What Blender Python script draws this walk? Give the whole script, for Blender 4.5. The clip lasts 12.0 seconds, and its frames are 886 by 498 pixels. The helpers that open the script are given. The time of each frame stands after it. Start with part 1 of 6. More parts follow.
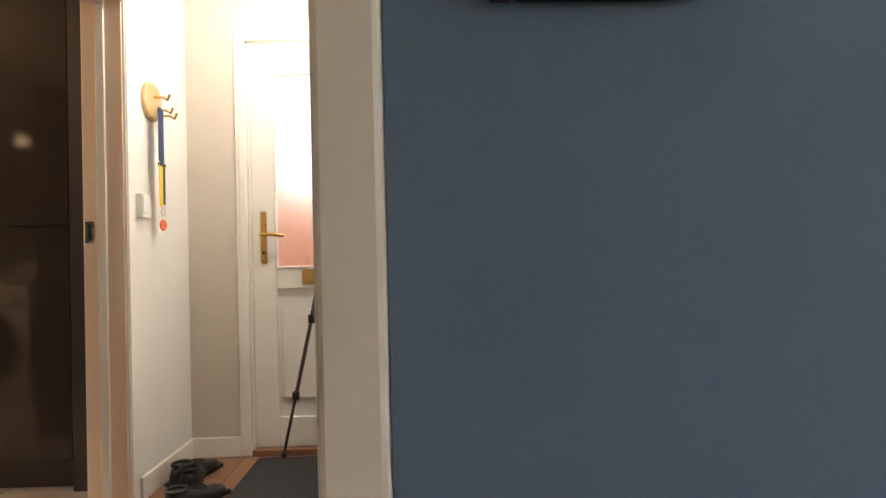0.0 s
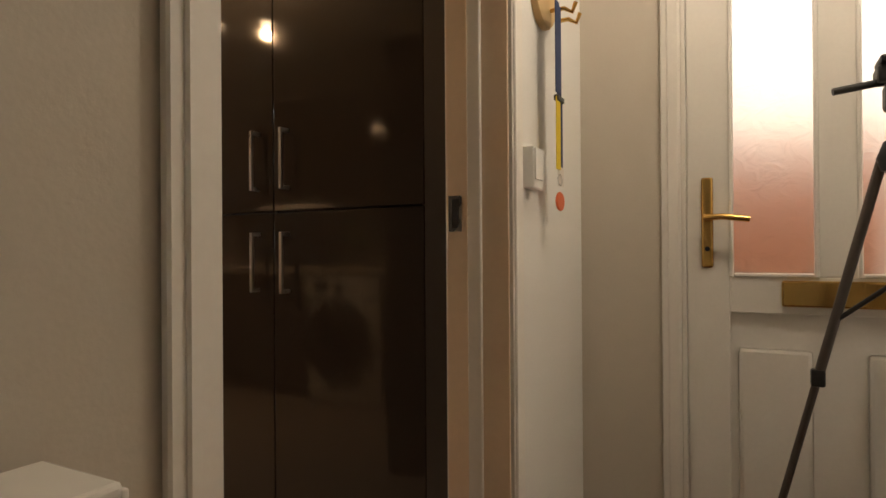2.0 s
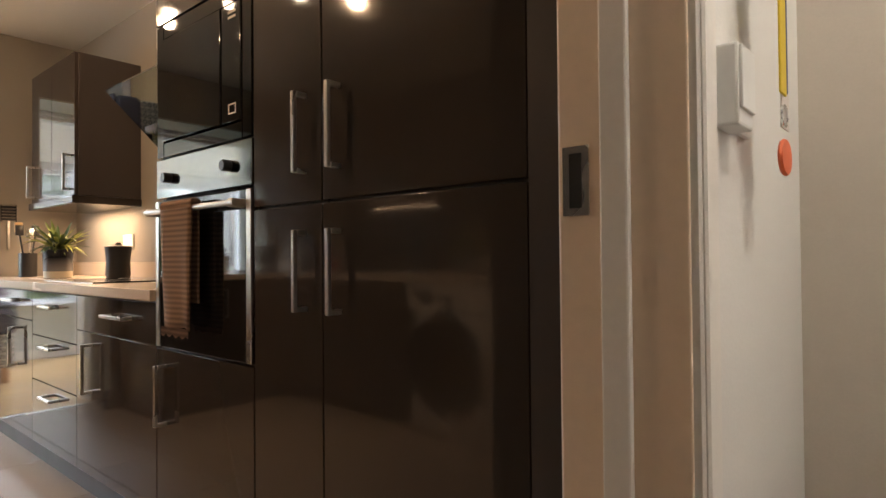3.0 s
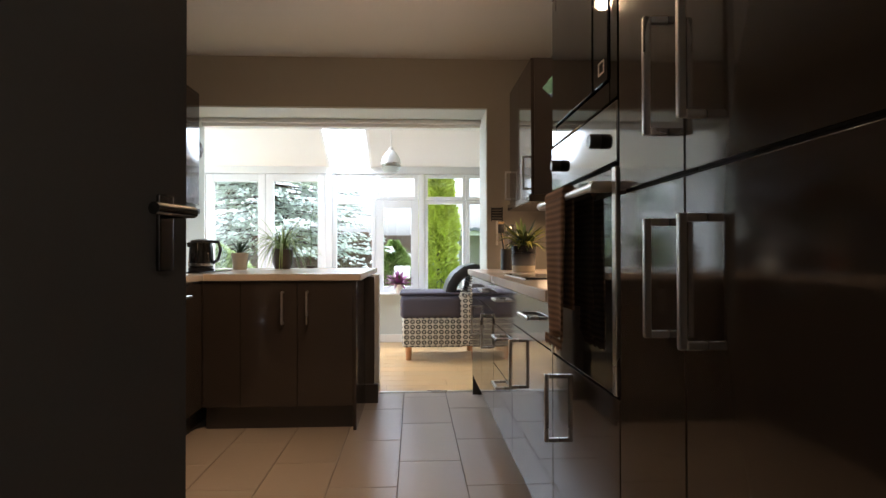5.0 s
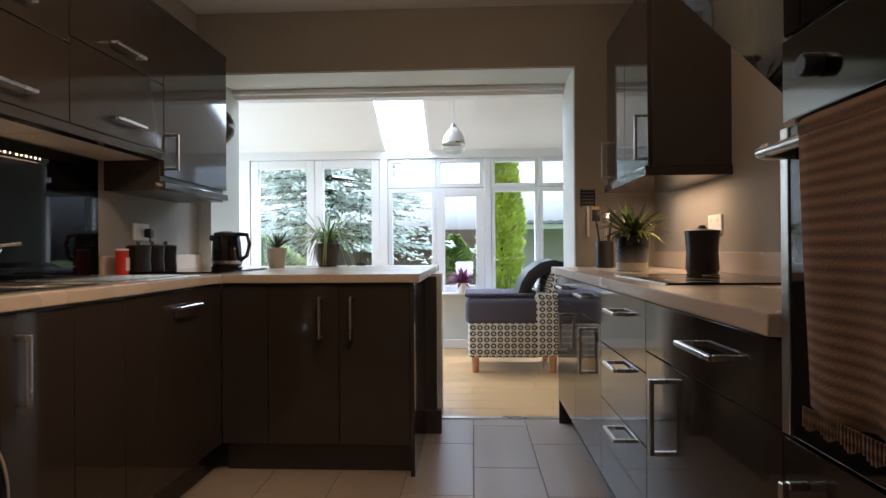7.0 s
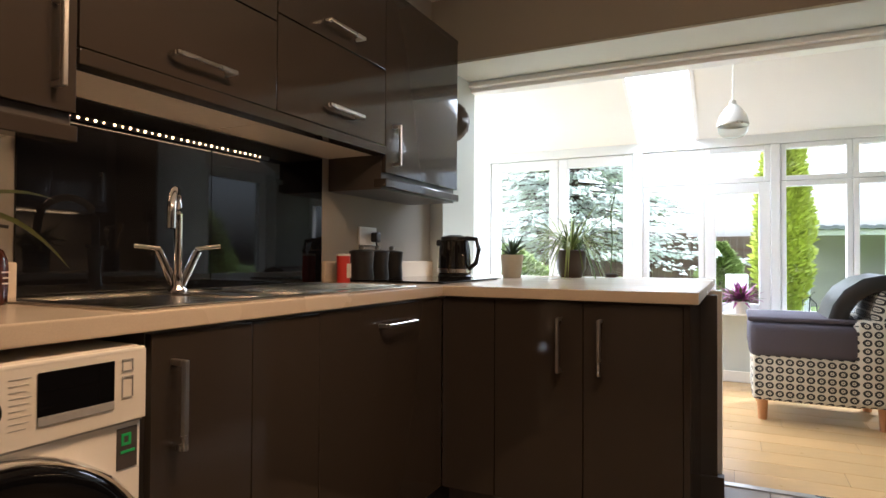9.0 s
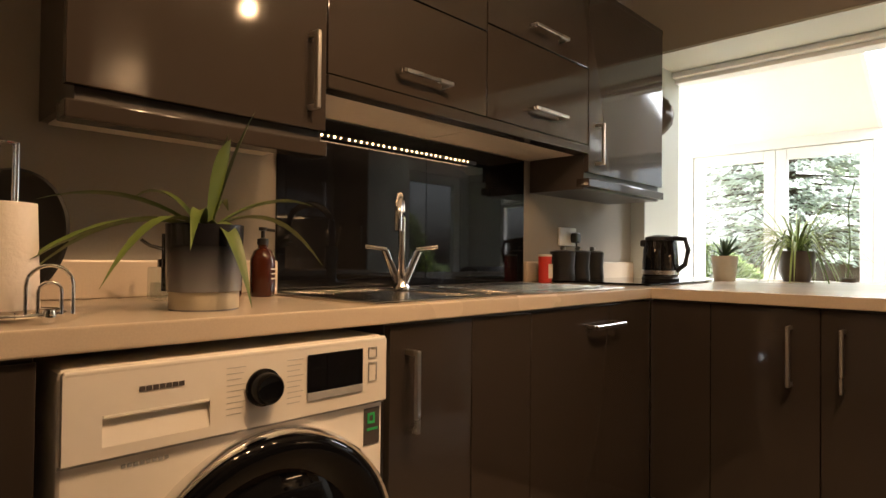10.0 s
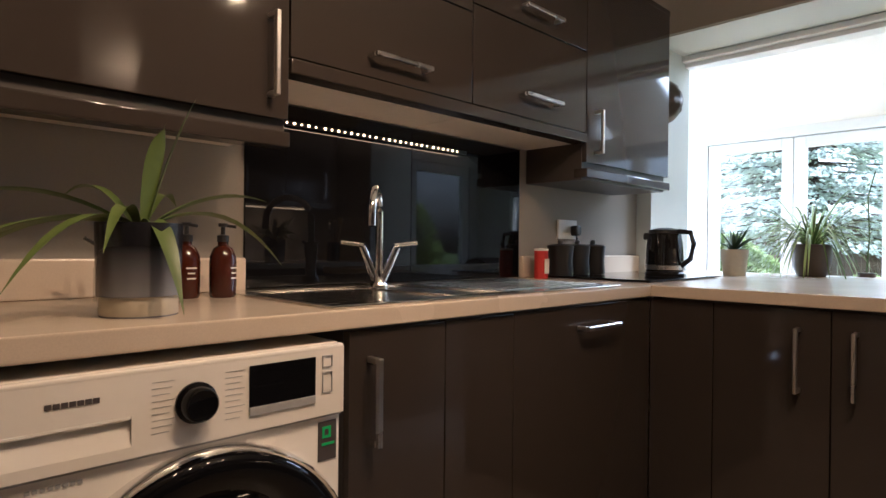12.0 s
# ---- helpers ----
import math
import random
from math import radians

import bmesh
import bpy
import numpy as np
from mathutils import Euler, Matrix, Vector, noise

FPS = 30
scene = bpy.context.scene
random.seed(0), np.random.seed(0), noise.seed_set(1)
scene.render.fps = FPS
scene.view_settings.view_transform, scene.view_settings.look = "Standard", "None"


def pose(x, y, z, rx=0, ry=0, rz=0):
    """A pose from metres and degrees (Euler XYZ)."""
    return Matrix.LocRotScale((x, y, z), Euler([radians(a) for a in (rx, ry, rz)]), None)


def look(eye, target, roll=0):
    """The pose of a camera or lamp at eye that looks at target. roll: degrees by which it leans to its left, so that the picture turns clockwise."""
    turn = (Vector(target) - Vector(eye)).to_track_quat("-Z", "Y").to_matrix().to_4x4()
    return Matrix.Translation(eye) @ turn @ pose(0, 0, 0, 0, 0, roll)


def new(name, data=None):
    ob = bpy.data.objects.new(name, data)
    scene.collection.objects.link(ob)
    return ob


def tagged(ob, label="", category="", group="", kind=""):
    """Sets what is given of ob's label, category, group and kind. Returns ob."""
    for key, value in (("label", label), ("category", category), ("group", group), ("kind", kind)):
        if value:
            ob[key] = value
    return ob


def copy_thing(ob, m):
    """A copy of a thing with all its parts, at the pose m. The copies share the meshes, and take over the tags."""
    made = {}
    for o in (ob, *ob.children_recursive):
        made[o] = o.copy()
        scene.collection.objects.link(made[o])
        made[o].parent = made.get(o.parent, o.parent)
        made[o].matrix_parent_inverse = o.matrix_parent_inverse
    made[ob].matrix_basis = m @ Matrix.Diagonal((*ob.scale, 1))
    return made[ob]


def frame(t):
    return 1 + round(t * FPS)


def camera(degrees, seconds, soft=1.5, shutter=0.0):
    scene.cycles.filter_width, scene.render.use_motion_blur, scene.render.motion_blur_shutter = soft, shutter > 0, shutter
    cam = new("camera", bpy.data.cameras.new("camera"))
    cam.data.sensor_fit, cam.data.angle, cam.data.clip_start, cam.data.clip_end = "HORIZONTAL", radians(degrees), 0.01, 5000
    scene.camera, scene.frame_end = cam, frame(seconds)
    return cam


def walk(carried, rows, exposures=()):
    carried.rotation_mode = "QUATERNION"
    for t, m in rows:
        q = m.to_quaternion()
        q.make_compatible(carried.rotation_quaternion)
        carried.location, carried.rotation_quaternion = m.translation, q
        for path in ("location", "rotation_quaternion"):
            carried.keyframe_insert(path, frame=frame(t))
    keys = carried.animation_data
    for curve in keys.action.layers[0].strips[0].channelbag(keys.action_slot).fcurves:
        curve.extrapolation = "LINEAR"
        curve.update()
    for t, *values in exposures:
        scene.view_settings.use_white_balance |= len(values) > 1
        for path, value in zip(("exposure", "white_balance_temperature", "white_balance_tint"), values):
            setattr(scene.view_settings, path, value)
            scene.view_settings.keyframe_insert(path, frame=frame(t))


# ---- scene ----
cam = camera(73.5, 12.0)

PATH = [
    (0, (-2.607, -1.23, 0.97), (-0.608, -1.281, 0.998), -1.4),
    (0.5, (-2.519, -1.111, 0.988), (-0.524, -0.977, 1.005), -1.1),
    (0.9, (-2.365, -0.927, 0.999), (-0.402, -0.542, 1.015), -1.3),
    (1, (-2.335, -0.883, 0.988), (-0.406, -0.356, 1.008), -1.4),
    (1.2, (-2.138, -0.774, 0.991), (-0.275, -0.047, 1.022), -1.4),
    (1.5, (-1.932, -0.673, 1.002), (-0.148, 0.231, 1.014), -1.0),
    (2, (-1.486, -0.532, 1.015), (0.279, 0.408, 1.021), -0.4),
    (2.5, (-1.133, -0.429, 1.018), (0.566, 0.627, 1.03), -0.6),
    (2.7, (-1.041, -0.352, 1.01), (0.6, 0.791, 1.029), -0.6),
    (4.3, (-0.411, -0.058, 1.014), (0.148, 1.862, 1.051), 0.1),
    (4.5, (-0.416, -0.05, 1.015), (-0.016, 1.909, 1.048), 0.1),
    (5, (-0.427, -0.014, 1.02), (-0.329, 1.984, 1.039), -0.1),
    (5.5, (-0.437, 0.07, 1.019), (-0.471, 2.07, 1.036), -0.0),
    (6, (-0.49, 0.284, 1.024), (-0.556, 2.283, 1.029), 0.2),
    (6.5, (-0.495, 0.471, 1.019), (-0.571, 2.47, 1.023), -0.0),
    (6.7, (-0.484, 0.612, 1.016), (-0.571, 2.61, 1.018), -0.2),
    (8.3, (-0.651, 1.377, 1.017), (-0.936, 3.357, 1.044), 0.3),
    (8.5, (-0.638, 1.414, 1.001), (-1.071, 3.366, 1.038), -0.5),
    (9, (-0.631, 1.418, 1.014), (-1.516, 3.211, 1.046), 0.3),
    (9.5, (-0.66, 1.382, 1.006), (-1.879, 2.968, 1.042), 0.5),
    (10, (-0.676, 1.356, 1.013), (-2.063, 2.796, 1.042), 0.6),
    (10.5, (-0.698, 1.267, 1.006), (-2.103, 2.691, 1.041), 0.6),
    (11, (-0.716, 1.226, 0.999), (-2.136, 2.634, 1.025), 0.8),
    (11.5, (-0.708, 1.278, 1.003), (-2.13, 2.684, 1.017), 0.6),
    (12, (-0.677, 1.509, 1.035), (-2.105, 2.909, 1.027), 0.6),
]
EXPOSURE_KEYS = [(0.0, 4.1, 5900, 10), (0.8, 3.1, 6400, 10), (1.5, 2.45, 7400, 10), (2.5, 3.4, 5900, 10), (4.3, 3.3, 5700, 10), (5.0, 2.3, 5600, 10), (6.7, 2.0, 5200, 10), (8.3, 2.3, 5400, 10), (9.0, 2.5, 5600, 10), (9.5, 2.7, 6400, 10), (10.0, 2.7, 6400, 10), (10.7, 2.65, 5600, 10), (11.5, 2.65, 5400, 10), (12.0, 2.6, 5000, 10)]
walk(cam, [(t, look(eye, target, roll)) for t, eye, target, roll in PATH], EXPOSURE_KEYS)

# ---- world and large lights ----
world = bpy.data.worlds.new("sky")
scene.world = world
world.use_nodes = True
wn = world.node_tree
wn.nodes.clear()
sky = wn.nodes.new("ShaderNodeTexSky")
sky.sky_type, sky.sun_disc = "NISHITA", False
sky.sun_elevation, sky.sun_rotation = radians(48), radians(300)
sky.air_density, sky.dust_density, sky.ozone_density = 1.0, 6.0, 1.0
bg = wn.nodes.new("ShaderNodeBackground")
bg.inputs["Strength"].default_value = 0.15
wout = wn.nodes.new("ShaderNodeOutputWorld")
grey_sky = wn.nodes.new("ShaderNodeHueSaturation")
grey_sky.inputs["Saturation"].default_value = 0.35
wn.links.new(sky.outputs[0], grey_sky.inputs["Color"])
wn.links.new(grey_sky.outputs[0], bg.inputs[0])
wn.links.new(bg.outputs[0], wout.inputs[0])


def lamp(name, kind, m, power, colour, size=0.1, size_y=None):
    d = bpy.data.lights.new(name, kind)
    d.energy, d.color = power, colour
    if kind == "AREA":
        d.size = size
        if size_y:
            d.shape, d.size_y = "RECTANGLE", size_y
    elif kind == "SUN":
        d.angle = size
    else:
        d.shadow_soft_size = size
    ob = new(name, d)
    ob.matrix_world = m
    return ob


lamp("sun", "SUN", pose(0, 8, 9, 42, 0, 150), 1.2, (1.0, 0.96, 0.9), radians(12))
lamp("side_window_daylight", "AREA", pose(-3.24, 5.9, 1.31, 0, -90, 0), 5, (0.93, 0.97, 1.0), 1.3, 1.95)
lamp("roof_window_daylight", "AREA", pose(-1.165, 6.14, 2.46, -23.7, 0, 0), 6.5, (0.93, 0.97, 1.0), 0.47, 1.70)
# added lamp in an unseen living room window, brightens blue wall and hall
lamp("living_window_daylight", "AREA", pose(-4.0, -4.44, 1.5, -90, 0, 0), 12, (0.93, 0.96, 1.0), 1.8, 1.2)
lamp("front_door_daylight", "AREA", pose(0.95, -0.73, 1.75, 0, 78, 0), 0.5, (1.0, 0.93, 0.84), 0.7, 0.7)
WARM = (1.0, 0.60, 0.30)

# ---- materials ----


def material(name, base, rough=0.6, metal=0.0, grain=30.0, vary=0.08, bump=0.03, stretch=(1, 1, 1), coat=0.0, stain=2.5, spec=0.5, random=0.0, emit=None, emit_power=0.0, rough_vary=0.08):
    """A surface with colour variation at two scales, uneven gloss and fine relief."""
    m = bpy.data.materials.new(name)
    m.use_nodes = True
    nt = m.node_tree
    n, l = nt.nodes, nt.links
    b = n["Principled BSDF"]
    tc = n.new("ShaderNodeTexCoord")
    mp = n.new("ShaderNodeMapping")
    mp.inputs["Scale"].default_value = stretch
    l.new(tc.outputs["Object"], mp.inputs[0])
    fine, broad = n.new("ShaderNodeTexNoise"), n.new("ShaderNodeTexNoise")
    fine.inputs["Scale"].default_value, fine.inputs["Detail"].default_value = grain, 6
    broad.inputs["Scale"].default_value, broad.inputs["Detail"].default_value = stain, 3
    l.new(mp.outputs[0], fine.inputs["Vector"])
    l.new(tc.outputs["Object"], broad.inputs["Vector"])
    add = n.new("ShaderNodeMath")
    add.operation = "ADD"
    l.new(fine.outputs[0], add.inputs[0])
    l.new(broad.outputs[0], add.inputs[1])
    last = add
    if random:
        info = n.new("ShaderNodeObjectInfo")
        mul = n.new("ShaderNodeMath")
        mul.operation = "MULTIPLY_ADD"
        mul.inputs[1].default_value = random / max(vary, 0.001)
        l.new(info.outputs["Random"], mul.inputs[0])
        l.new(add.outputs[0], mul.inputs[2])
        last = mul
    rng = n.new("ShaderNodeMapRange")
    top = 1.5 + (random / max(vary, 0.001) if random else 0)
    rng.inputs["From Min"].default_value, rng.inputs["From Max"].default_value = 0.5, top
    rng.inputs["To Min"].default_value, rng.inputs["To Max"].default_value = 1 - vary - random, 1 + vary + random
    l.new(last.outputs[0], rng.inputs[0])
    mix = n.new("ShaderNodeVectorMath")
    mix.operation = "SCALE"
    mix.inputs[0].default_value = base
    l.new(rng.outputs[0], mix.inputs["Scale"])
    l.new(mix.outputs[0], b.inputs["Base Color"])
    r2 = n.new("ShaderNodeMapRange")
    r2.inputs["From Min"].default_value, r2.inputs["From Max"].default_value = 0.3, 0.7
    r2.inputs["To Min"].default_value, r2.inputs["To Max"].default_value = max(0.02, rough * (1 - rough_vary)), min(1, rough * (1 + rough_vary))
    l.new(broad.outputs[0], r2.inputs[0])
    l.new(r2.outputs[0], b.inputs["Roughness"])
    b.inputs["Metallic"].default_value = metal
    b.inputs["Coat Weight"].default_value = coat
    b.inputs["Coat Roughness"].default_value = 0.04
    b.inputs["Specular IOR Level"].default_value = spec
    if emit:
        b.inputs["Emission Color"].default_value = (*emit, 1)
        b.inputs["Emission Strength"].default_value = emit_power
    if bump:
        bp = n.new("ShaderNodeBump")
        bp.inputs["Strength"].default_value, bp.inputs["Distance"].default_value = bump, 0.01
        l.new(fine.outputs[0], bp.inputs["Height"])
        l.new(bp.outputs[0], b.inputs["Normal"])
    return m


def glass_material(name, tint, gloss=0.12, rough=0.0):
    m = bpy.data.materials.new(name)
    m.use_nodes = True
    n, l = m.node_tree.nodes, m.node_tree.links
    n.clear()
    out, mix = n.new("ShaderNodeOutputMaterial"), n.new("ShaderNodeMixShader")
    tr, gl, fr = n.new("ShaderNodeBsdfTransparent"), n.new("ShaderNodeBsdfGlossy"), n.new("ShaderNodeLayerWeight")
    tr.inputs[0].default_value = (*tint, 1)
    gl.inputs["Roughness"].default_value = rough
    pw, ml = n.new("ShaderNodeMath"), n.new("ShaderNodeMath")
    pw.operation, ml.operation = "POWER", "MULTIPLY_ADD"
    pw.inputs[1].default_value = 4.0
    ml.inputs[1].default_value, ml.inputs[2].default_value = 0.7, gloss * 0.35
    l.new(fr.outputs["Facing"], pw.inputs[0])
    l.new(pw.outputs[0], ml.inputs[0])
    l.new(ml.outputs[0], mix.inputs[0])
    l.new(tr.outputs[0], mix.inputs[1])
    l.new(gl.outputs[0], mix.inputs[2])
    l.new(mix.outputs[0], out.inputs[0])
    return m


def frosted_material():
    m = bpy.data.materials.new("frosted_glass")
    m.use_nodes = True
    n, l = m.node_tree.nodes, m.node_tree.links
    b = n["Principled BSDF"]
    b.inputs["Base Color"].default_value = (0.38, 0.33, 0.27, 1)
    b.inputs["Transmission Weight"].default_value = 1.0
    b.inputs["Roughness"].default_value = 0.72
    b.inputs["IOR"].default_value = 1.3
    tc, no, bp = n.new("ShaderNodeTexCoord"), n.new("ShaderNodeTexNoise"), n.new("ShaderNodeBump")
    no.inputs["Scale"].default_value, no.inputs["Detail"].default_value, no.inputs["Distortion"].default_value = 14, 3, 1.5
    bp.inputs["Strength"].default_value, bp.inputs["Distance"].default_value = 0.5, 0.01
    l.new(tc.outputs["Object"], no.inputs["Vector"])
    l.new(no.outputs[0], bp.inputs["Height"])
    l.new(bp.outputs[0], b.inputs["Normal"])
    return m


def pattern_material():
    """Woven cream cloth with rows of black rings and small grey dots."""
    m = material("patterned_fabric", (0.62, 0.58, 0.5), 0.85, grain=220, bump=0.12)
    n, l = m.node_tree.nodes, m.node_tree.links
    b = n["Principled BSDF"]
    tc = n.new("ShaderNodeTexCoord")
    sep = n.new("ShaderNodeSeparateXYZ")
    l.new(tc.outputs["Object"], sep.inputs[0])

    def math_node(op, a, c=None):
        k = n.new("ShaderNodeMath")
        k.operation = op
        for i, v in enumerate((a, c)):
            if v is None:
                continue
            if isinstance(v, (int, float)):
                k.inputs[i].default_value = v
            else:
                l.new(v, k.inputs[i])
        return k.outputs[0]

    across = math_node("ADD", sep.outputs[0], sep.outputs[1])
    u = math_node("SUBTRACT", math_node("FRACT", math_node("MULTIPLY", across, 18.0)), 0.5)
    v = math_node("SUBTRACT", math_node("FRACT", math_node("MULTIPLY", sep.outputs[2], 20.0)), 0.5)
    d = math_node("SQRT", math_node("ADD", math_node("MULTIPLY", u, u), math_node("MULTIPLY", v, v)))
    ring = math_node("LESS_THAN", math_node("ABSOLUTE", math_node("SUBTRACT", d, 0.31)), 0.11)
    dot = math_node("LESS_THAN", d, 0.1)
    ink = math_node("MAXIMUM", ring, math_node("MULTIPLY", dot, 0.6))
    mix = n.new("ShaderNodeMix")
    mix.data_type = "RGBA"
    l.new(ink, mix.inputs["Factor"])
    old = b.inputs["Base Color"].links[0].from_socket
    l.new(old, mix.inputs["A"])
    mix.inputs["B"].default_value = (0.035, 0.035, 0.035, 1)
    l.new(mix.outputs["Result"], b.inputs["Base Color"])
    return m


def stripes_material():
    """A waffle towel in brown with dark cross stripes."""
    m = material("striped_towel", (0.27, 0.165, 0.10), 0.95, grain=300, bump=0.3)
    n, l = m.node_tree.nodes, m.node_tree.links
    b = n["Principled BSDF"]
    tc, wv = n.new("ShaderNodeTexCoord"), n.new("ShaderNodeTexWave")
    wv.bands_direction = "Z"
    wv.inputs["Scale"].default_value = 20
    wv.inputs["Distortion"].default_value = 0.3
    l.new(tc.outputs["Object"], wv.inputs["Vector"])
    mix = n.new("ShaderNodeMix")
    mix.data_type, mix.blend_type = "RGBA", "MULTIPLY"
    mix.inputs["Factor"].default_value = 0.5
    old = b.inputs["Base Color"].links[0].from_socket
    l.new(old, mix.inputs["A"])
    l.new(wv.outputs["Color"], mix.inputs["B"])
    l.new(mix.outputs["Result"], b.inputs["Base Color"])
    return m


def fade_material():
    """Glazed pot: black at the rim, fading to grey lower down."""
    m = material("glazed_pot", (0.2, 0.2, 0.21), 0.25, grain=60, bump=0.02)
    n, l = m.node_tree.nodes, m.node_tree.links
    b = n["Principled BSDF"]
    tc, sep, rg, mix = n.new("ShaderNodeTexCoord"), n.new("ShaderNodeSeparateXYZ"), n.new("ShaderNodeMapRange"), n.new("ShaderNodeMix")
    l.new(tc.outputs["Object"], sep.inputs[0])
    l.new(sep.outputs[2], rg.inputs[0])
    rg.inputs["From Min"].default_value, rg.inputs["From Max"].default_value = 0.04, 0.12
    mix.data_type = "RGBA"
    l.new(rg.outputs[0], mix.inputs["Factor"])
    mix.inputs["A"].default_value = (0.2, 0.2, 0.215, 1)
    mix.inputs["B"].default_value = (0.012, 0.012, 0.016, 1)
    l.new(mix.outputs["Result"], b.inputs["Base Color"])
    return m


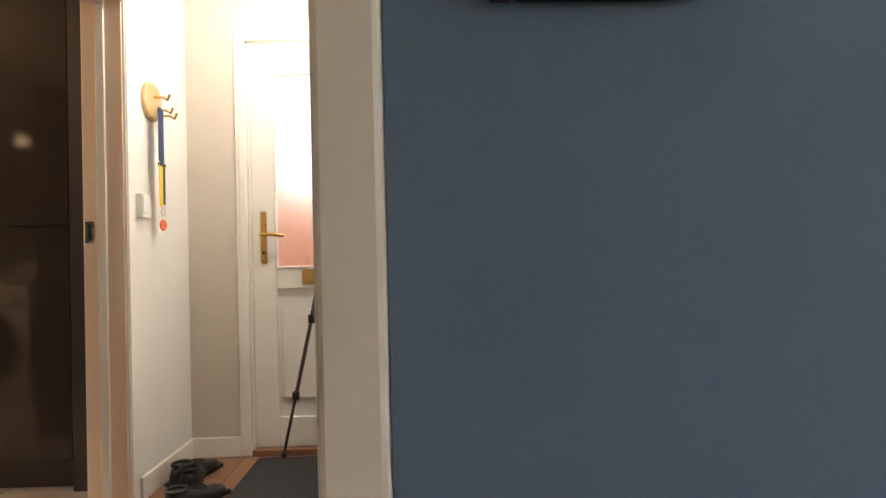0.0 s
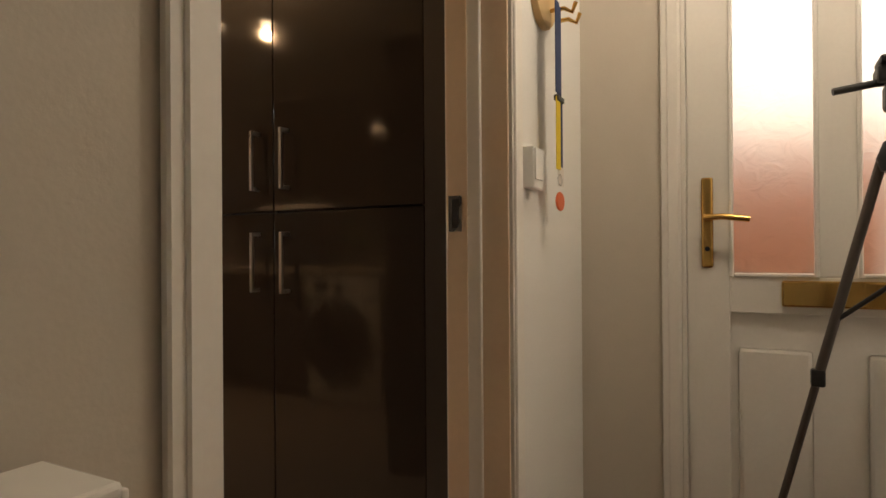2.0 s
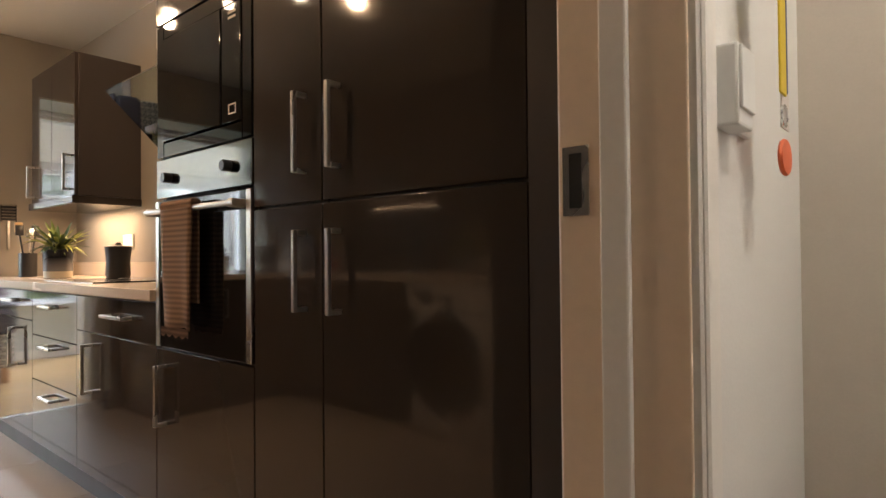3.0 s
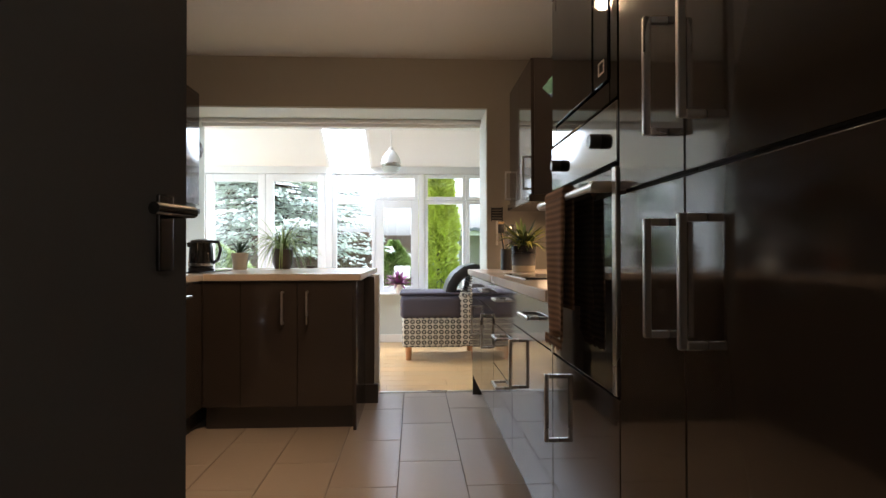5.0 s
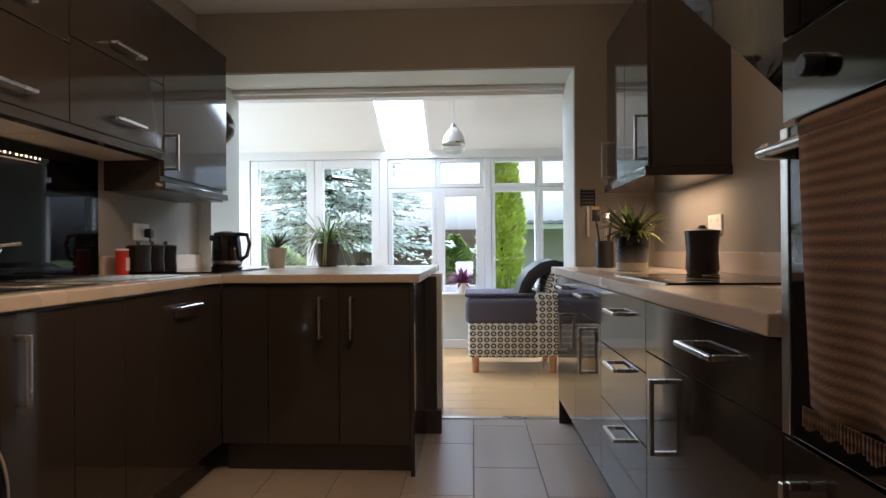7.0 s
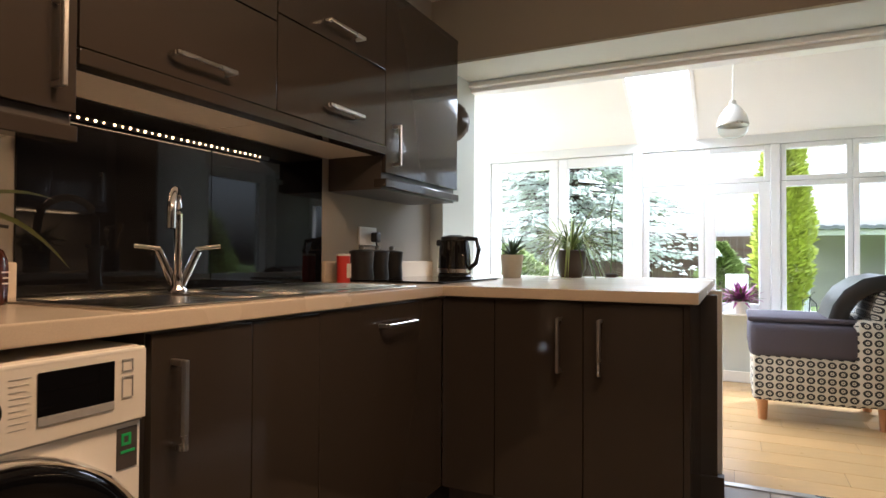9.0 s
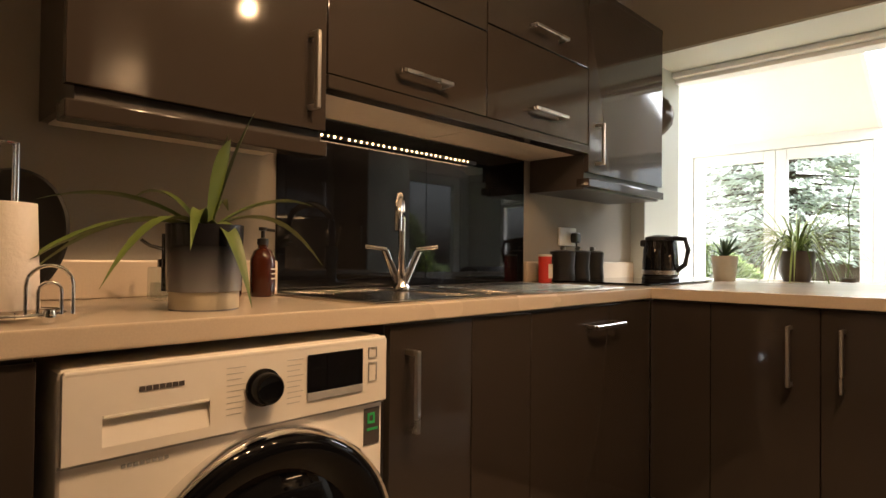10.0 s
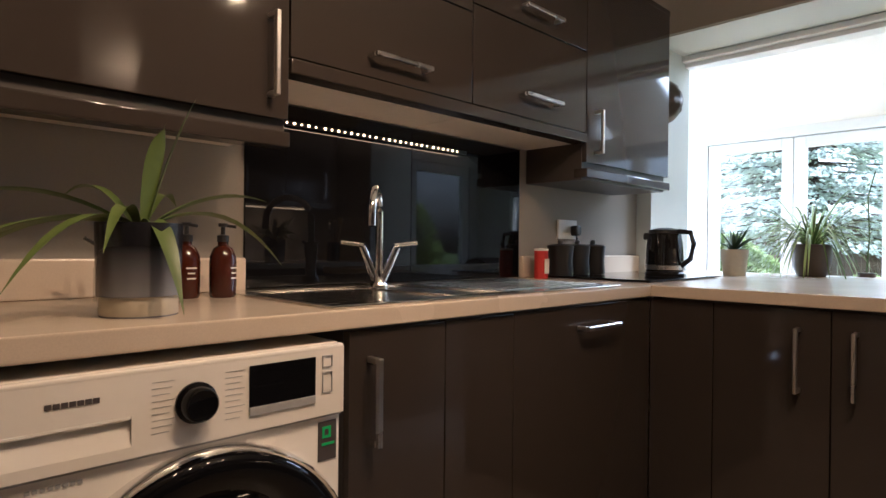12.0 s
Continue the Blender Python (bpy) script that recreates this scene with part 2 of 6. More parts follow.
M = {
    "gloss": material("gloss_cabinet", (0.040, 0.032, 0.027), 0.07, grain=400, vary=0.03, bump=0.0, spec=0.42, rough_vary=0.2),
    "carcass": material("cabinet_carcass", (0.05, 0.042, 0.038), 0.35, grain=90, vary=0.06),
    "underside": material("cabinet_underside", (0.55, 0.5, 0.43), 0.5, grain=60),
    "worktop": material("worktop", (0.58, 0.49, 0.39), 0.24, grain=350, vary=0.10, bump=0.01, rough_vary=0.2),
    "taupe": material("taupe_paint", (0.29, 0.265, 0.23), 0.8, grain=160, vary=0.04, bump=0.05),
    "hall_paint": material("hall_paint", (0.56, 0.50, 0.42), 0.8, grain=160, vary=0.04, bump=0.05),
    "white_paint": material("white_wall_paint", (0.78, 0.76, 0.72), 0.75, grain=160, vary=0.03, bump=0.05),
    "mirror_dark": material("dark_mirror_steel", (0.17, 0.175, 0.175), 0.08, metal=1.0, bump=0.0),
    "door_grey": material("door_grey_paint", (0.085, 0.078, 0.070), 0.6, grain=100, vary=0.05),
    "blue_paint": material("blue_paint", (0.13, 0.165, 0.21), 0.75, grain=140, vary=0.05, bump=0.08),
    "ceiling": material("ceiling_paint", (0.62, 0.58, 0.52), 0.85, grain=120, vary=0.03, bump=0.05),
    "trim": material("white_gloss_trim", (0.78, 0.74, 0.68), 0.35, grain=90, vary=0.04, bump=0.02),
    "lining": material("primed_lining", (0.80, 0.64, 0.48), 0.45, grain=60, vary=0.05, bump=0.02),
    "upvc": material("white_plastic_frame", (0.80, 0.80, 0.80), 0.3, grain=60, vary=0.03, bump=0.0),
    "sage": material("pale_sage_wall", (0.55, 0.58, 0.54), 0.75, grain=120, vary=0.03, bump=0.04),
    "steel": material("brushed_steel", (0.62, 0.6, 0.57), 0.28, 1.0, grain=200, stretch=(1, 1, 12), vary=0.05, bump=0.01),
    "sink_steel": material("polished_sink_steel", (0.66, 0.64, 0.60), 0.17, 1.0, grain=160, stretch=(1, 1, 8), vary=0.04, bump=0.002, rough_vary=0.3),
    "dark_chrome": material("dark_chrome", (0.16, 0.16, 0.16), 0.2, 1.0, grain=50, vary=0.02, bump=0.0),
    "chrome": material("chrome", (0.8, 0.8, 0.8), 0.06, 1.0, grain=50, vary=0.02, bump=0.0),
    "brass": material("brass", (0.72, 0.45, 0.14), 0.25, 1.0, grain=80, vary=0.08, bump=0.01),
    "black_glass": material("black_glass", (0.005, 0.005, 0.006), 0.03, grain=50, vary=0.02, bump=0.0, spec=0.22),
    "oven_glass": material("oven_glass", (0.01, 0.01, 0.011), 0.04, grain=50, vary=0.02, bump=0.0, spec=0.7),
    "black_plastic": material("black_plastic", (0.015, 0.015, 0.016), 0.35, grain=150, vary=0.1),
    "black_matt": material("matt_black", (0.012, 0.012, 0.012), 0.6, grain=150, vary=0.1),
    "white_plastic": material("white_plastic", (0.78, 0.77, 0.74), 0.35, grain=90, vary=0.03, bump=0.0),
    "white_enamel": material("white_enamel", (0.80, 0.76, 0.70), 0.22, grain=60, vary=0.02, bump=0.0),
    "grey_plastic": material("grey_plastic", (0.35, 0.35, 0.35), 0.4, grain=90),
    "tile": material("stone_tile", (0.40, 0.34, 0.28), 0.30, grain=40, vary=0.03, bump=0.006, stain=0.8, random=0.025, rough_vary=0.12),
    "grout": material("grout", (0.16, 0.14, 0.12), 0.9, grain=120),
    "oak": material("oak_plank", (0.56, 0.36, 0.16), 0.32, grain=14, vary=0.16, bump=0.04, stretch=(1, 12, 4), random=0.08, rough_vary=0.2),
    "dark_wood": material("brown_plank", (0.24, 0.12, 0.065), 0.4, grain=14, vary=0.2, bump=0.05, stretch=(1, 12, 4), random=0.08),
    "beech": material("beech_wood", (0.48, 0.22, 0.09), 0.4, grain=20, vary=0.15, bump=0.03, stretch=(1, 1, 0.15)),
    "pine": material("pale_pine", (0.62, 0.42, 0.2), 0.5, grain=24, vary=0.15, stretch=(1, 1, 6)),
    "mat": material("charcoal_doormat", (0.03, 0.03, 0.033), 0.95, grain=320, vary=0.3, bump=0.5),
    "purple": material("grey_purple_fabric", (0.085, 0.075, 0.10), 0.9, grain=260, vary=0.12, bump=0.12),
    "leather": material("black_leather", (0.015, 0.014, 0.014), 0.35, grain=120, vary=0.2, bump=0.1),
    "aluminium": material("tripod_metal", (0.13, 0.11, 0.10), 0.35, 0.7, grain=90),
    "paper": material("kitchen_paper", (0.84, 0.79, 0.74), 0.9, grain=120, vary=0.03, bump=0.15),
    "terracotta": material("cream_pot", (0.52, 0.48, 0.38), 0.6, grain=50, vary=0.1),
    "brown_pot": material("brown_pot", (0.075, 0.055, 0.04), 0.4, grain=50, vary=0.15),
    "soil": material("soil", (0.04, 0.025, 0.015), 0.95, grain=90, vary=0.4, bump=0.4),
    "leaf": material("leaf", (0.10, 0.145, 0.03), 0.45, grain=30, vary=0.3, random=0.1, bump=0.02),
    "leaf_pale": material("striped_leaf", (0.38, 0.50, 0.20), 0.45, grain=30, vary=0.3, bump=0.02),
    "leaf_dark": material("dark_leaf", (0.035, 0.07, 0.025), 0.5, grain=30, vary=0.3, bump=0.02),
    "yellow_leaf": material("yellow_leaf", (0.32, 0.34, 0.06), 0.5, grain=30, vary=0.3, bump=0.02),
    "petal": material("purple_petal", (0.33, 0.08, 0.26), 0.6, grain=40, vary=0.3, bump=0.02),
    "amber": material("amber_bottle", (0.05, 0.012, 0.006), 0.15, grain=50, vary=0.1, bump=0.0),
    "red": material("red_plastic", (0.50, 0.035, 0.025), 0.4, grain=60),
    "orange": material("orange_plastic", (0.75, 0.13, 0.03), 0.45, grain=60),
    "yellow": material("yellow_webbing", (0.70, 0.50, 0.02), 0.8, grain=260, bump=0.1),
    "navy": material("navy_webbing", (0.02, 0.035, 0.10), 0.8, grain=260, bump=0.1),
    "label": material("paper_label", (0.72, 0.66, 0.6), 0.7, grain=60),
    "ink": material("dark_print", (0.06, 0.05, 0.05), 0.7, grain=60),
    "green": material("green_print", (0.03, 0.42, 0.12), 0.5, grain=60),
    "picture": material("dark_picture", (0.05, 0.045, 0.04), 0.3, grain=6, vary=0.5, bump=0.0),
    "frame_blue": material("dark_frame", (0.010, 0.012, 0.020), 0.5, grain=60),
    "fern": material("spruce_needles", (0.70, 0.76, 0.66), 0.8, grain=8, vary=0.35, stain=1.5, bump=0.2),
    "fern_dark": material("spruce_dark_needles", (0.30, 0.31, 0.24), 0.8, grain=8, vary=0.35, bump=0.2),
    "thuja": material("conifer_green", (0.510, 0.575, 0.070), 0.8, grain=12, vary=0.4, stain=3, bump=0.2),
    "shrub": material("shrub_leaf", (0.24, 0.33, 0.07), 0.7, grain=12, vary=0.4, bump=0.1),
    "bark": material("bark", (0.12, 0.085, 0.06), 0.9, grain=40, vary=0.3, bump=0.4),
    "lawn": material("lawn", (0.13, 0.19, 0.05), 0.95, grain=25, vary=0.35, stain=0.6, bump=0.4),
    "paving": material("pale_paving", (0.42, 0.40, 0.36), 0.85, grain=40, vary=0.15, random=0.05, bump=0.1),
    "fence": material("fence_board", (0.17, 0.11, 0.08), 0.85, grain=30, vary=0.25, random=0.08, stretch=(1, 1, 0.15), bump=0.15),
    "brick": material("orange_brick", (0.55, 0.22, 0.12), 0.85, grain=60, vary=0.2, random=0.08, bump=0.2),
    "mortar": material("mortar", (0.45, 0.40, 0.34), 0.9, grain=90, bump=0.2),
    "metal_roof": material("grey_roof", (0.22, 0.23, 0.24), 0.6, grain=30, vary=0.15),
    "bulb": material("warm_bulb", (1, 0.85, 0.6), 0.3, emit=(1.0, 0.70, 0.42), emit_power=5, bump=0.0),
    "led": material("led_dot", (1, 0.9, 0.7), 0.3, emit=(1.0, 0.55, 0.25), emit_power=2.2, bump=0.0),
    "diffuser": material("opal_glass", (0.82, 0.82, 0.80), 0.25, grain=40, vary=0.02, bump=0.0),
    "glass": glass_material("window_glass", (0.97, 0.98, 0.98)),
    "clear": glass_material("clear_glass", (0.85, 0.88, 0.88), 0.15),
    "frosted": frosted_material(),
    "pattern": pattern_material(),
    "towel": stripes_material(),
    "fade": fade_material(),
}

# ---- mesh helpers ----


def box(bm, x0, x1, y0, y1, z0, z1, bev=0.0, seg=2):
    """Adds a box, with rounded edges if bev is given, to bm."""
    own = bmesh.new()
    vs = [own.verts.new((x, y, z)) for x in (x0, x1) for y in (y0, y1) for z in (z0, z1)]
    for f in ((0, 1, 3, 2), (4, 6, 7, 5), (0, 4, 5, 1), (2, 3, 7, 6), (0, 2, 6, 4), (1, 5, 7, 3)):
        own.faces.new([vs[i] for i in f])
    if bev:
        bmesh.ops.bevel(own, geom=list(own.edges), offset=bev, segments=seg, profile=0.5, affect="EDGES")
    tmp = bpy.data.meshes.new("tmp")
    own.to_mesh(tmp)
    own.free()
    bm.from_mesh(tmp)
    bpy.data.meshes.remove(tmp)
    return bm


def B(x0, x1, y0, y1, z0, z1, bev=0.0, seg=2):
    return box(bmesh.new(), x0, x1, y0, y1, z0, z1, bev, seg)


ROUND = set()


def lathe(points, cx=0, cy=0, seg=28, bm=None):
    """Turns a profile of (radius, z) about the vertical through cx, cy."""
    bm = bm or bmesh.new()
    ROUND.add(id(bm))
    rings = []
    for r, z in points:
        if r < 1e-5:
            rings.append([bm.verts.new((cx, cy, z))])
        else:
            rings.append([bm.verts.new((cx + r * math.cos(2 * math.pi * i / seg), cy + r * math.sin(2 * math.pi * i / seg), z)) for i in range(seg)])
    for a, b in zip(rings, rings[1:]):
        for i in range(seg):
            j = (i + 1) % seg
            if len(a) == 1 and len(b) == 1:
                continue
            if len(a) == 1:
                bm.faces.new((a[0], b[j], b[i]))
            elif len(b) == 1:
                bm.faces.new((a[i], a[j], b[0]))
            else:
                bm.faces.new((a[i], a[j], b[j], b[i]))
    bmesh.ops.recalc_face_normals(bm, faces=bm.faces)
    return bm


def tube(path, r, seg=10, bm=None, taper=None):
    """A round bar along a list of points."""
    bm = bm or bmesh.new()
    ROUND.add(id(bm))
    pts = [Vector(p) for p in path]
    rings = []
    for i, p in enumerate(pts):
        d = (pts[min(i + 1, len(pts) - 1)] - pts[max(i - 1, 0)]).normalized()
        up = Vector((0, 0, 1)) if abs(d.z) < 0.95 else Vector((1, 0, 0))
        a = d.cross(up).normalized()
        b = d.cross(a)
        rr = r if taper is None else r + (taper - r) * i / (len(pts) - 1)
        rings.append([bm.verts.new(p + (a * math.cos(2 * math.pi * k / seg) + b * math.sin(2 * math.pi * k / seg)) * rr) for k in range(seg)])
    for p, q in zip(rings, rings[1:]):
        for k in range(seg):
            bm.faces.new((p[k], p[(k + 1) % seg], q[(k + 1) % seg], q[k]))
    bm.faces.new(rings[0])
    bm.faces.new(rings[-1][::-1])
    bmesh.ops.recalc_face_normals(bm, faces=bm.faces)
    return bm


def arc(c, r, a0, a1, n, plane="xz"):
    out = []
    for i in range(n + 1):
        a = radians(a0 + (a1 - a0) * i / n)
        u, v = r * math.cos(a), r * math.sin(a)
        out.append((c[0] + u, c[1], c[2] + v) if plane == "xz" else (c[0], c[1] + u, c[2] + v) if plane == "yz" else (c[0] + u, c[1] + v, c[2]))
    return out


def leaf_blade(bm, start, heading, length, width, rise, droop, seg=8):
    """A long arching leaf with a folded middle."""
    h = Vector((math.cos(heading), math.sin(heading), 0))
    side = Vector((-h.y, h.x, 0))
    prev = None
    for i in range(seg + 1):
        s = i / seg
        p = Vector(start) + h * (length * s) + Vector((0, 0, rise * s - droop * s * s))
        w = width * (0.35 + 1.9 * s * (1 - s)) * (1 - s ** 5) + 0.0006
        row = [bm.verts.new(p + side * w / 2 + Vector((0, 0, w * 0.25))), bm.verts.new(p), bm.verts.new(p - side * w / 2 + Vector((0, 0, w * 0.25)))]
        if prev:
            bm.faces.new((prev[0], prev[1], row[1], row[0]))
            bm.faces.new((prev[1], prev[2], row[2], row[1]))
        prev = row


def part(name, bm, mat, parent=None, label="", smooth=None):
    """Links a bmesh as one mesh object under a thing or a part."""
    me = bpy.data.meshes.new(name)
    bm.to_mesh(me)
    angle = 50 if id(bm) in ROUND else 22
    ROUND.discard(id(bm))
    bm.free()
    me.materials.append(M[mat] if isinstance(mat, str) else mat)
    if smooth is not False:
        me.shade_smooth() if smooth else me.set_sharp_from_angle(angle=radians(angle))
    ob = new(name, me)
    if parent:
        ob.parent = parent
    if label:
        ob["label"] = label
    return ob


def thing(name, m, label, category, group=""):
    e = new(name)
    e.empty_display_size = 0.05
    e.matrix_world = m
    return tagged(e, label, category, group)


def structure(name, bm, mat, label="", category="structure"):
    ob = part(name, bm, mat, smooth=False)
    return tagged(ob, label, category, "", "structure")


def turned(ob, m):
    ob.matrix_local = m
    return ob


# ---- plan, in metres ----
XL, XR = -2.21, 0.60          # kitchen side walls
HALL_Y, KIT_Y = -0.03, 0.12   # wall between hall and kitchen
OPEN_Y, FAR_Y = 4.45, 4.90    # wall between kitchen and garden room
KC = 2.50                     # kitchen ceiling
GY = 6.95                     # window wall of the garden room
FD = 0.40                     # front door wall
HR = -1.27                    # hall's other side wall
LX = -2.15                    # living room wall

structure("ground", B(-60, 60, -60, 80, -0.30, -0.16), "lawn", "mown green lawn round the house", "lawn")
structure("floor_kitchen", B(XL, XR, -0.03, 4.40, -0.10, -0.006), "grout", "dark grout bed under the kitchen tiles", "floor")
structure("floor_garden_room", B(-3.2, 1.3, 4.40, GY + 0.05, -0.10, -0.004), "dark_wood", "floor bed of the garden room", "floor")
structure("floor_hall", B(-6.0, FD + 0.1, -4.5, -0.03, -0.10, -0.006), "dark_wood", "brown wooden floor of the hall", "floor")
structure("trim_threshold", B(-0.73, 0.13, 4.385, 4.43, -0.004, 0.006, 0.002), "steel", "flat metal threshold strip", "trim")

# walls
w = B(XL - 0.12, XL, KIT_Y, OPEN_Y, 0, KC)
structure("wall_kitchen_sink", w, "taupe", "taupe painted kitchen wall", "wall")
structure("wall_kitchen_oven", B(XR, XR + 0.12, KIT_Y, OPEN_Y, 0, KC), "taupe", "taupe painted kitchen wall", "wall")
structure("wall_nib", B(XL, -1.63, KIT_Y, 1.408, 0, KC - 0.002, 0.004), "taupe", "taupe painted wall return beside the worktop", "wall")
DL, DR, DH = -1.06, -0.235, 2.02
w = B(-6.0, DL - 0.03, HALL_Y, KIT_Y, 0, KC)
structure("wall_hall_kitchen", w, "hall_paint", "beige painted hall wall behind the radiator", "wall")
# same plane as the beige wall; the white puts its brighter light into the colour
structure("wall_hall_hooks", B(DR + 0.03, FD, HALL_Y, KIT_Y, 0, KC), "white_paint", "hall wall with a key holder, coloured whiter for the light on it", "wall")
structure("wall_kitchen_corner", B(FD, XR + 0.12, -0.03, KIT_Y, 0, KC), "taupe", "taupe painted kitchen wall", "wall")
structure("wall_over_door", B(DL - 0.03, DR + 0.03, HALL_Y, KIT_Y, DH + 0.03, KC), "hall_paint", "painted wall over the kitchen doorway", "wall")
w = B(XL - 0.12, 0.13, OPEN_Y, FAR_Y, 2.13, KC)
structure("wall_over_opening", w, "taupe", "taupe painted wall over the wide opening", "wall")
structure("wall_opening_pier", B(0.13, 1.34, OPEN_Y, FAR_Y, 0, KC), "taupe", "taupe painted pier beside the wide opening", "wall")
structure("wall_opening_reveal", B(XL - 0.4, -2.13, OPEN_Y, FAR_Y, 0, 2.13), "sage", "pale reveal beside the wide opening", "wall")
structure("trim_soffit", B(-2.13, 0.13, OPEN_Y + 0.004, FAR_Y, 2.118, 2.1295), "sage", "pale soffit of the wide opening", "trim")
structure("trim_reveal", B(0.122, 0.1295, OPEN_Y + 0.004, FAR_Y, 0, 2.118), "sage", "pale side of the wide opening", "trim")
bm = B(-2.13, 0.122, 4.80, FAR_Y + 0.02, 2.085, 2.117, 0.004)
box(bm, -2.13, 0.122, 4.84, FAR_Y + 0.04, 2.06, 2.084, 0.004)
structure("trim_beam", bm, "upvc", "white stepped beam edge under the soffit", "trim")
structure("ceiling_kitchen", B(XL - 0.12, XR + 0.12, -0.03, FAR_Y, KC, KC + 0.12), "ceiling", "matt off-white kitchen ceiling", "ceiling")
structure("ceiling_hall", B(-6.0, FD + 0.3, -4.5, -0.03, 2.42, 2.56), "ceiling", "matt off-white hall ceiling", "ceiling")

# hall walls
FY0, FY1 = -1.13, -0.33
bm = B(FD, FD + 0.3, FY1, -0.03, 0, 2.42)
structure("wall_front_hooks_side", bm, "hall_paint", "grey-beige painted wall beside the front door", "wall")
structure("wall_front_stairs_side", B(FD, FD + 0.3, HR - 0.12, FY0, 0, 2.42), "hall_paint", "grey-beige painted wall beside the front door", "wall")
structure("wall_front_over", B(FD, FD + 0.3, FY0, FY1, 2.10, 2.42), "hall_paint", "painted wall over the front door", "wall")
structure("wall_stairs", B(LX + 0.10, FD, HR - 0.12, HR, 0, 2.42), "white_paint", "off-white painted wall beside the stairs", "wall")
structure("wall_living_blue", B(LX, LX + 0.10, -4.5, -1.199, 0, 2.42), "blue_paint", "slate blue painted living room wall", "wall")
structure("wall_living_over", B(LX, LX + 0.10, -1.199, -0.03, 2.06, 2.42), "blue_paint", "blue painted wall over the living room doorway", "wall")
structure("wall_living_back", B(-6.1, -6.0, -4.5, 0.12, 0, 2.42), "white_paint", "plain living room wall", "wall")
for x0, x1, z0, z1 in ((-6.0, -4.95, 0, 2.42), (-3.05, LX + 0.1, 0, 2.42), (-4.95, -3.05, 0, 0.85), (-4.95, -3.05, 2.15, 2.42)):
    structure("wall_living_side", B(x0, x1, -4.62, -4.5, z0, z1), "white_paint", "plain living room wall", "wall")

# garden room shell
structure("wall_garden_side", B(-3.32, -3.2, FAR_Y, GY + 0.1, 0, 0.62), "sage", "low pale wall of the garden room", "wall")
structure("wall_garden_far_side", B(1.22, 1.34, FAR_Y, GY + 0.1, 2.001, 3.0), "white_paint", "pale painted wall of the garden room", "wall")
# this stretch is coloured dark grey, the wall above and past the door pale
structure("wall_garden_far_side", B(1.22, 1.34, FAR_Y, 5.84, 0, 2.0), "door_grey", "dark grey side wall of the garden room", "wall")
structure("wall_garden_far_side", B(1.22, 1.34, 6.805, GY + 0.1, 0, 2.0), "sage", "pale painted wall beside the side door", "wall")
structure("wall_garden_corner", B(0.705, 1.22, GY, GY + 0.10, 0, 1.964), "sage", "pale painted wall beside the windows", "wall")
structure("wall_garden_back", B(-3.2, XL - 0.12, FAR_Y - 0.12, FAR_Y, 0, 3.0), "white_paint", "pale wall of the garden room", "wall")
structure("wall_garden_sill", B(-1.42, 0.704, GY, GY + 0.10, 0, 0.56), "sage", "low pale sage wall under the windows", "wall")
structure("baseboard_garden", B(-1.42, 1.219, GY - 0.018, GY - 0.001, 0, 0.09, 0.004), "trim", "white skirting board", "baseboard")


def slab(name, pts, thick, mat, label, category):
    bm = bmesh.new()
    lo = [bm.verts.new(p) for p in pts]
    hi = [bm.verts.new((p[0], p[1], p[2] + thick)) for p in pts]
    k = len(pts)
    bm.faces.new(lo[::-1])
    bm.faces.new(hi)
    for i in range(k):
        bm.faces.new((lo[i], lo[(i + 1) % k], hi[(i + 1) % k], hi[i]))
    return structure(name, bm, mat, label, category)


def roof_z(y):
    return 2.04 + (GY - y) * 0.44


SK = (-1.40, -0.93, 5.35, 6.93)
bm = bmesh.new()
for x0, x1, y0, y1 in ((-3.3, SK[0], FAR_Y - 0.1, GY + 0.15), (SK[1], 1.4, FAR_Y - 0.1, GY + 0.15), (SK[0], SK[1], FAR_Y - 0.1, SK[2]), (SK[0], SK[1], SK[3], GY + 0.15)):
    lo = [bm.verts.new((x, y, roof_z(y))) for x, y in ((x0, y0), (x1, y0), (x1, y1), (x0, y1))]
    hi = [bm.verts.new((v.co.x, v.co.y, v.co.z + 0.12)) for v in lo]
    bm.faces.new(lo[::-1])
    bm.faces.new(hi)
    for i in range(4):
        bm.faces.new((lo[i], lo[(i + 1) % 4], hi[(i + 1) % 4], hi[i]))
structure("ceiling_garden_room", bm, "white_paint", "white sloping ceiling of the garden room", "ceiling")
structure("wall_gable", B(-3.2, 1.219, FAR_Y, FAR_Y + 0.02, 2.5, 3.0), "white_paint", "white wall above the wide opening", "wall")


def bar_rect(bm, axis, a0, a1, z0, z1, p0, p1, t, bev=0.004):
    """A frame of four bars in a wall that runs along x (axis 'x') or y."""
    for u0, u1, w0, w1 in ((a0, a0 + t, z0, z1), (a1 - t, a1, z0, z1), (a0 + t, a1 - t, z0, z0 + t), (a0 + t, a1 - t, z1 - t, z1)):
        if axis == "x":
            box(bm, u0, u1, p0, p1, w0, w1, bev, 1)
        else:
            box(bm, p0, p1, u0, u1, w0, w1, bev, 1)
    return bm


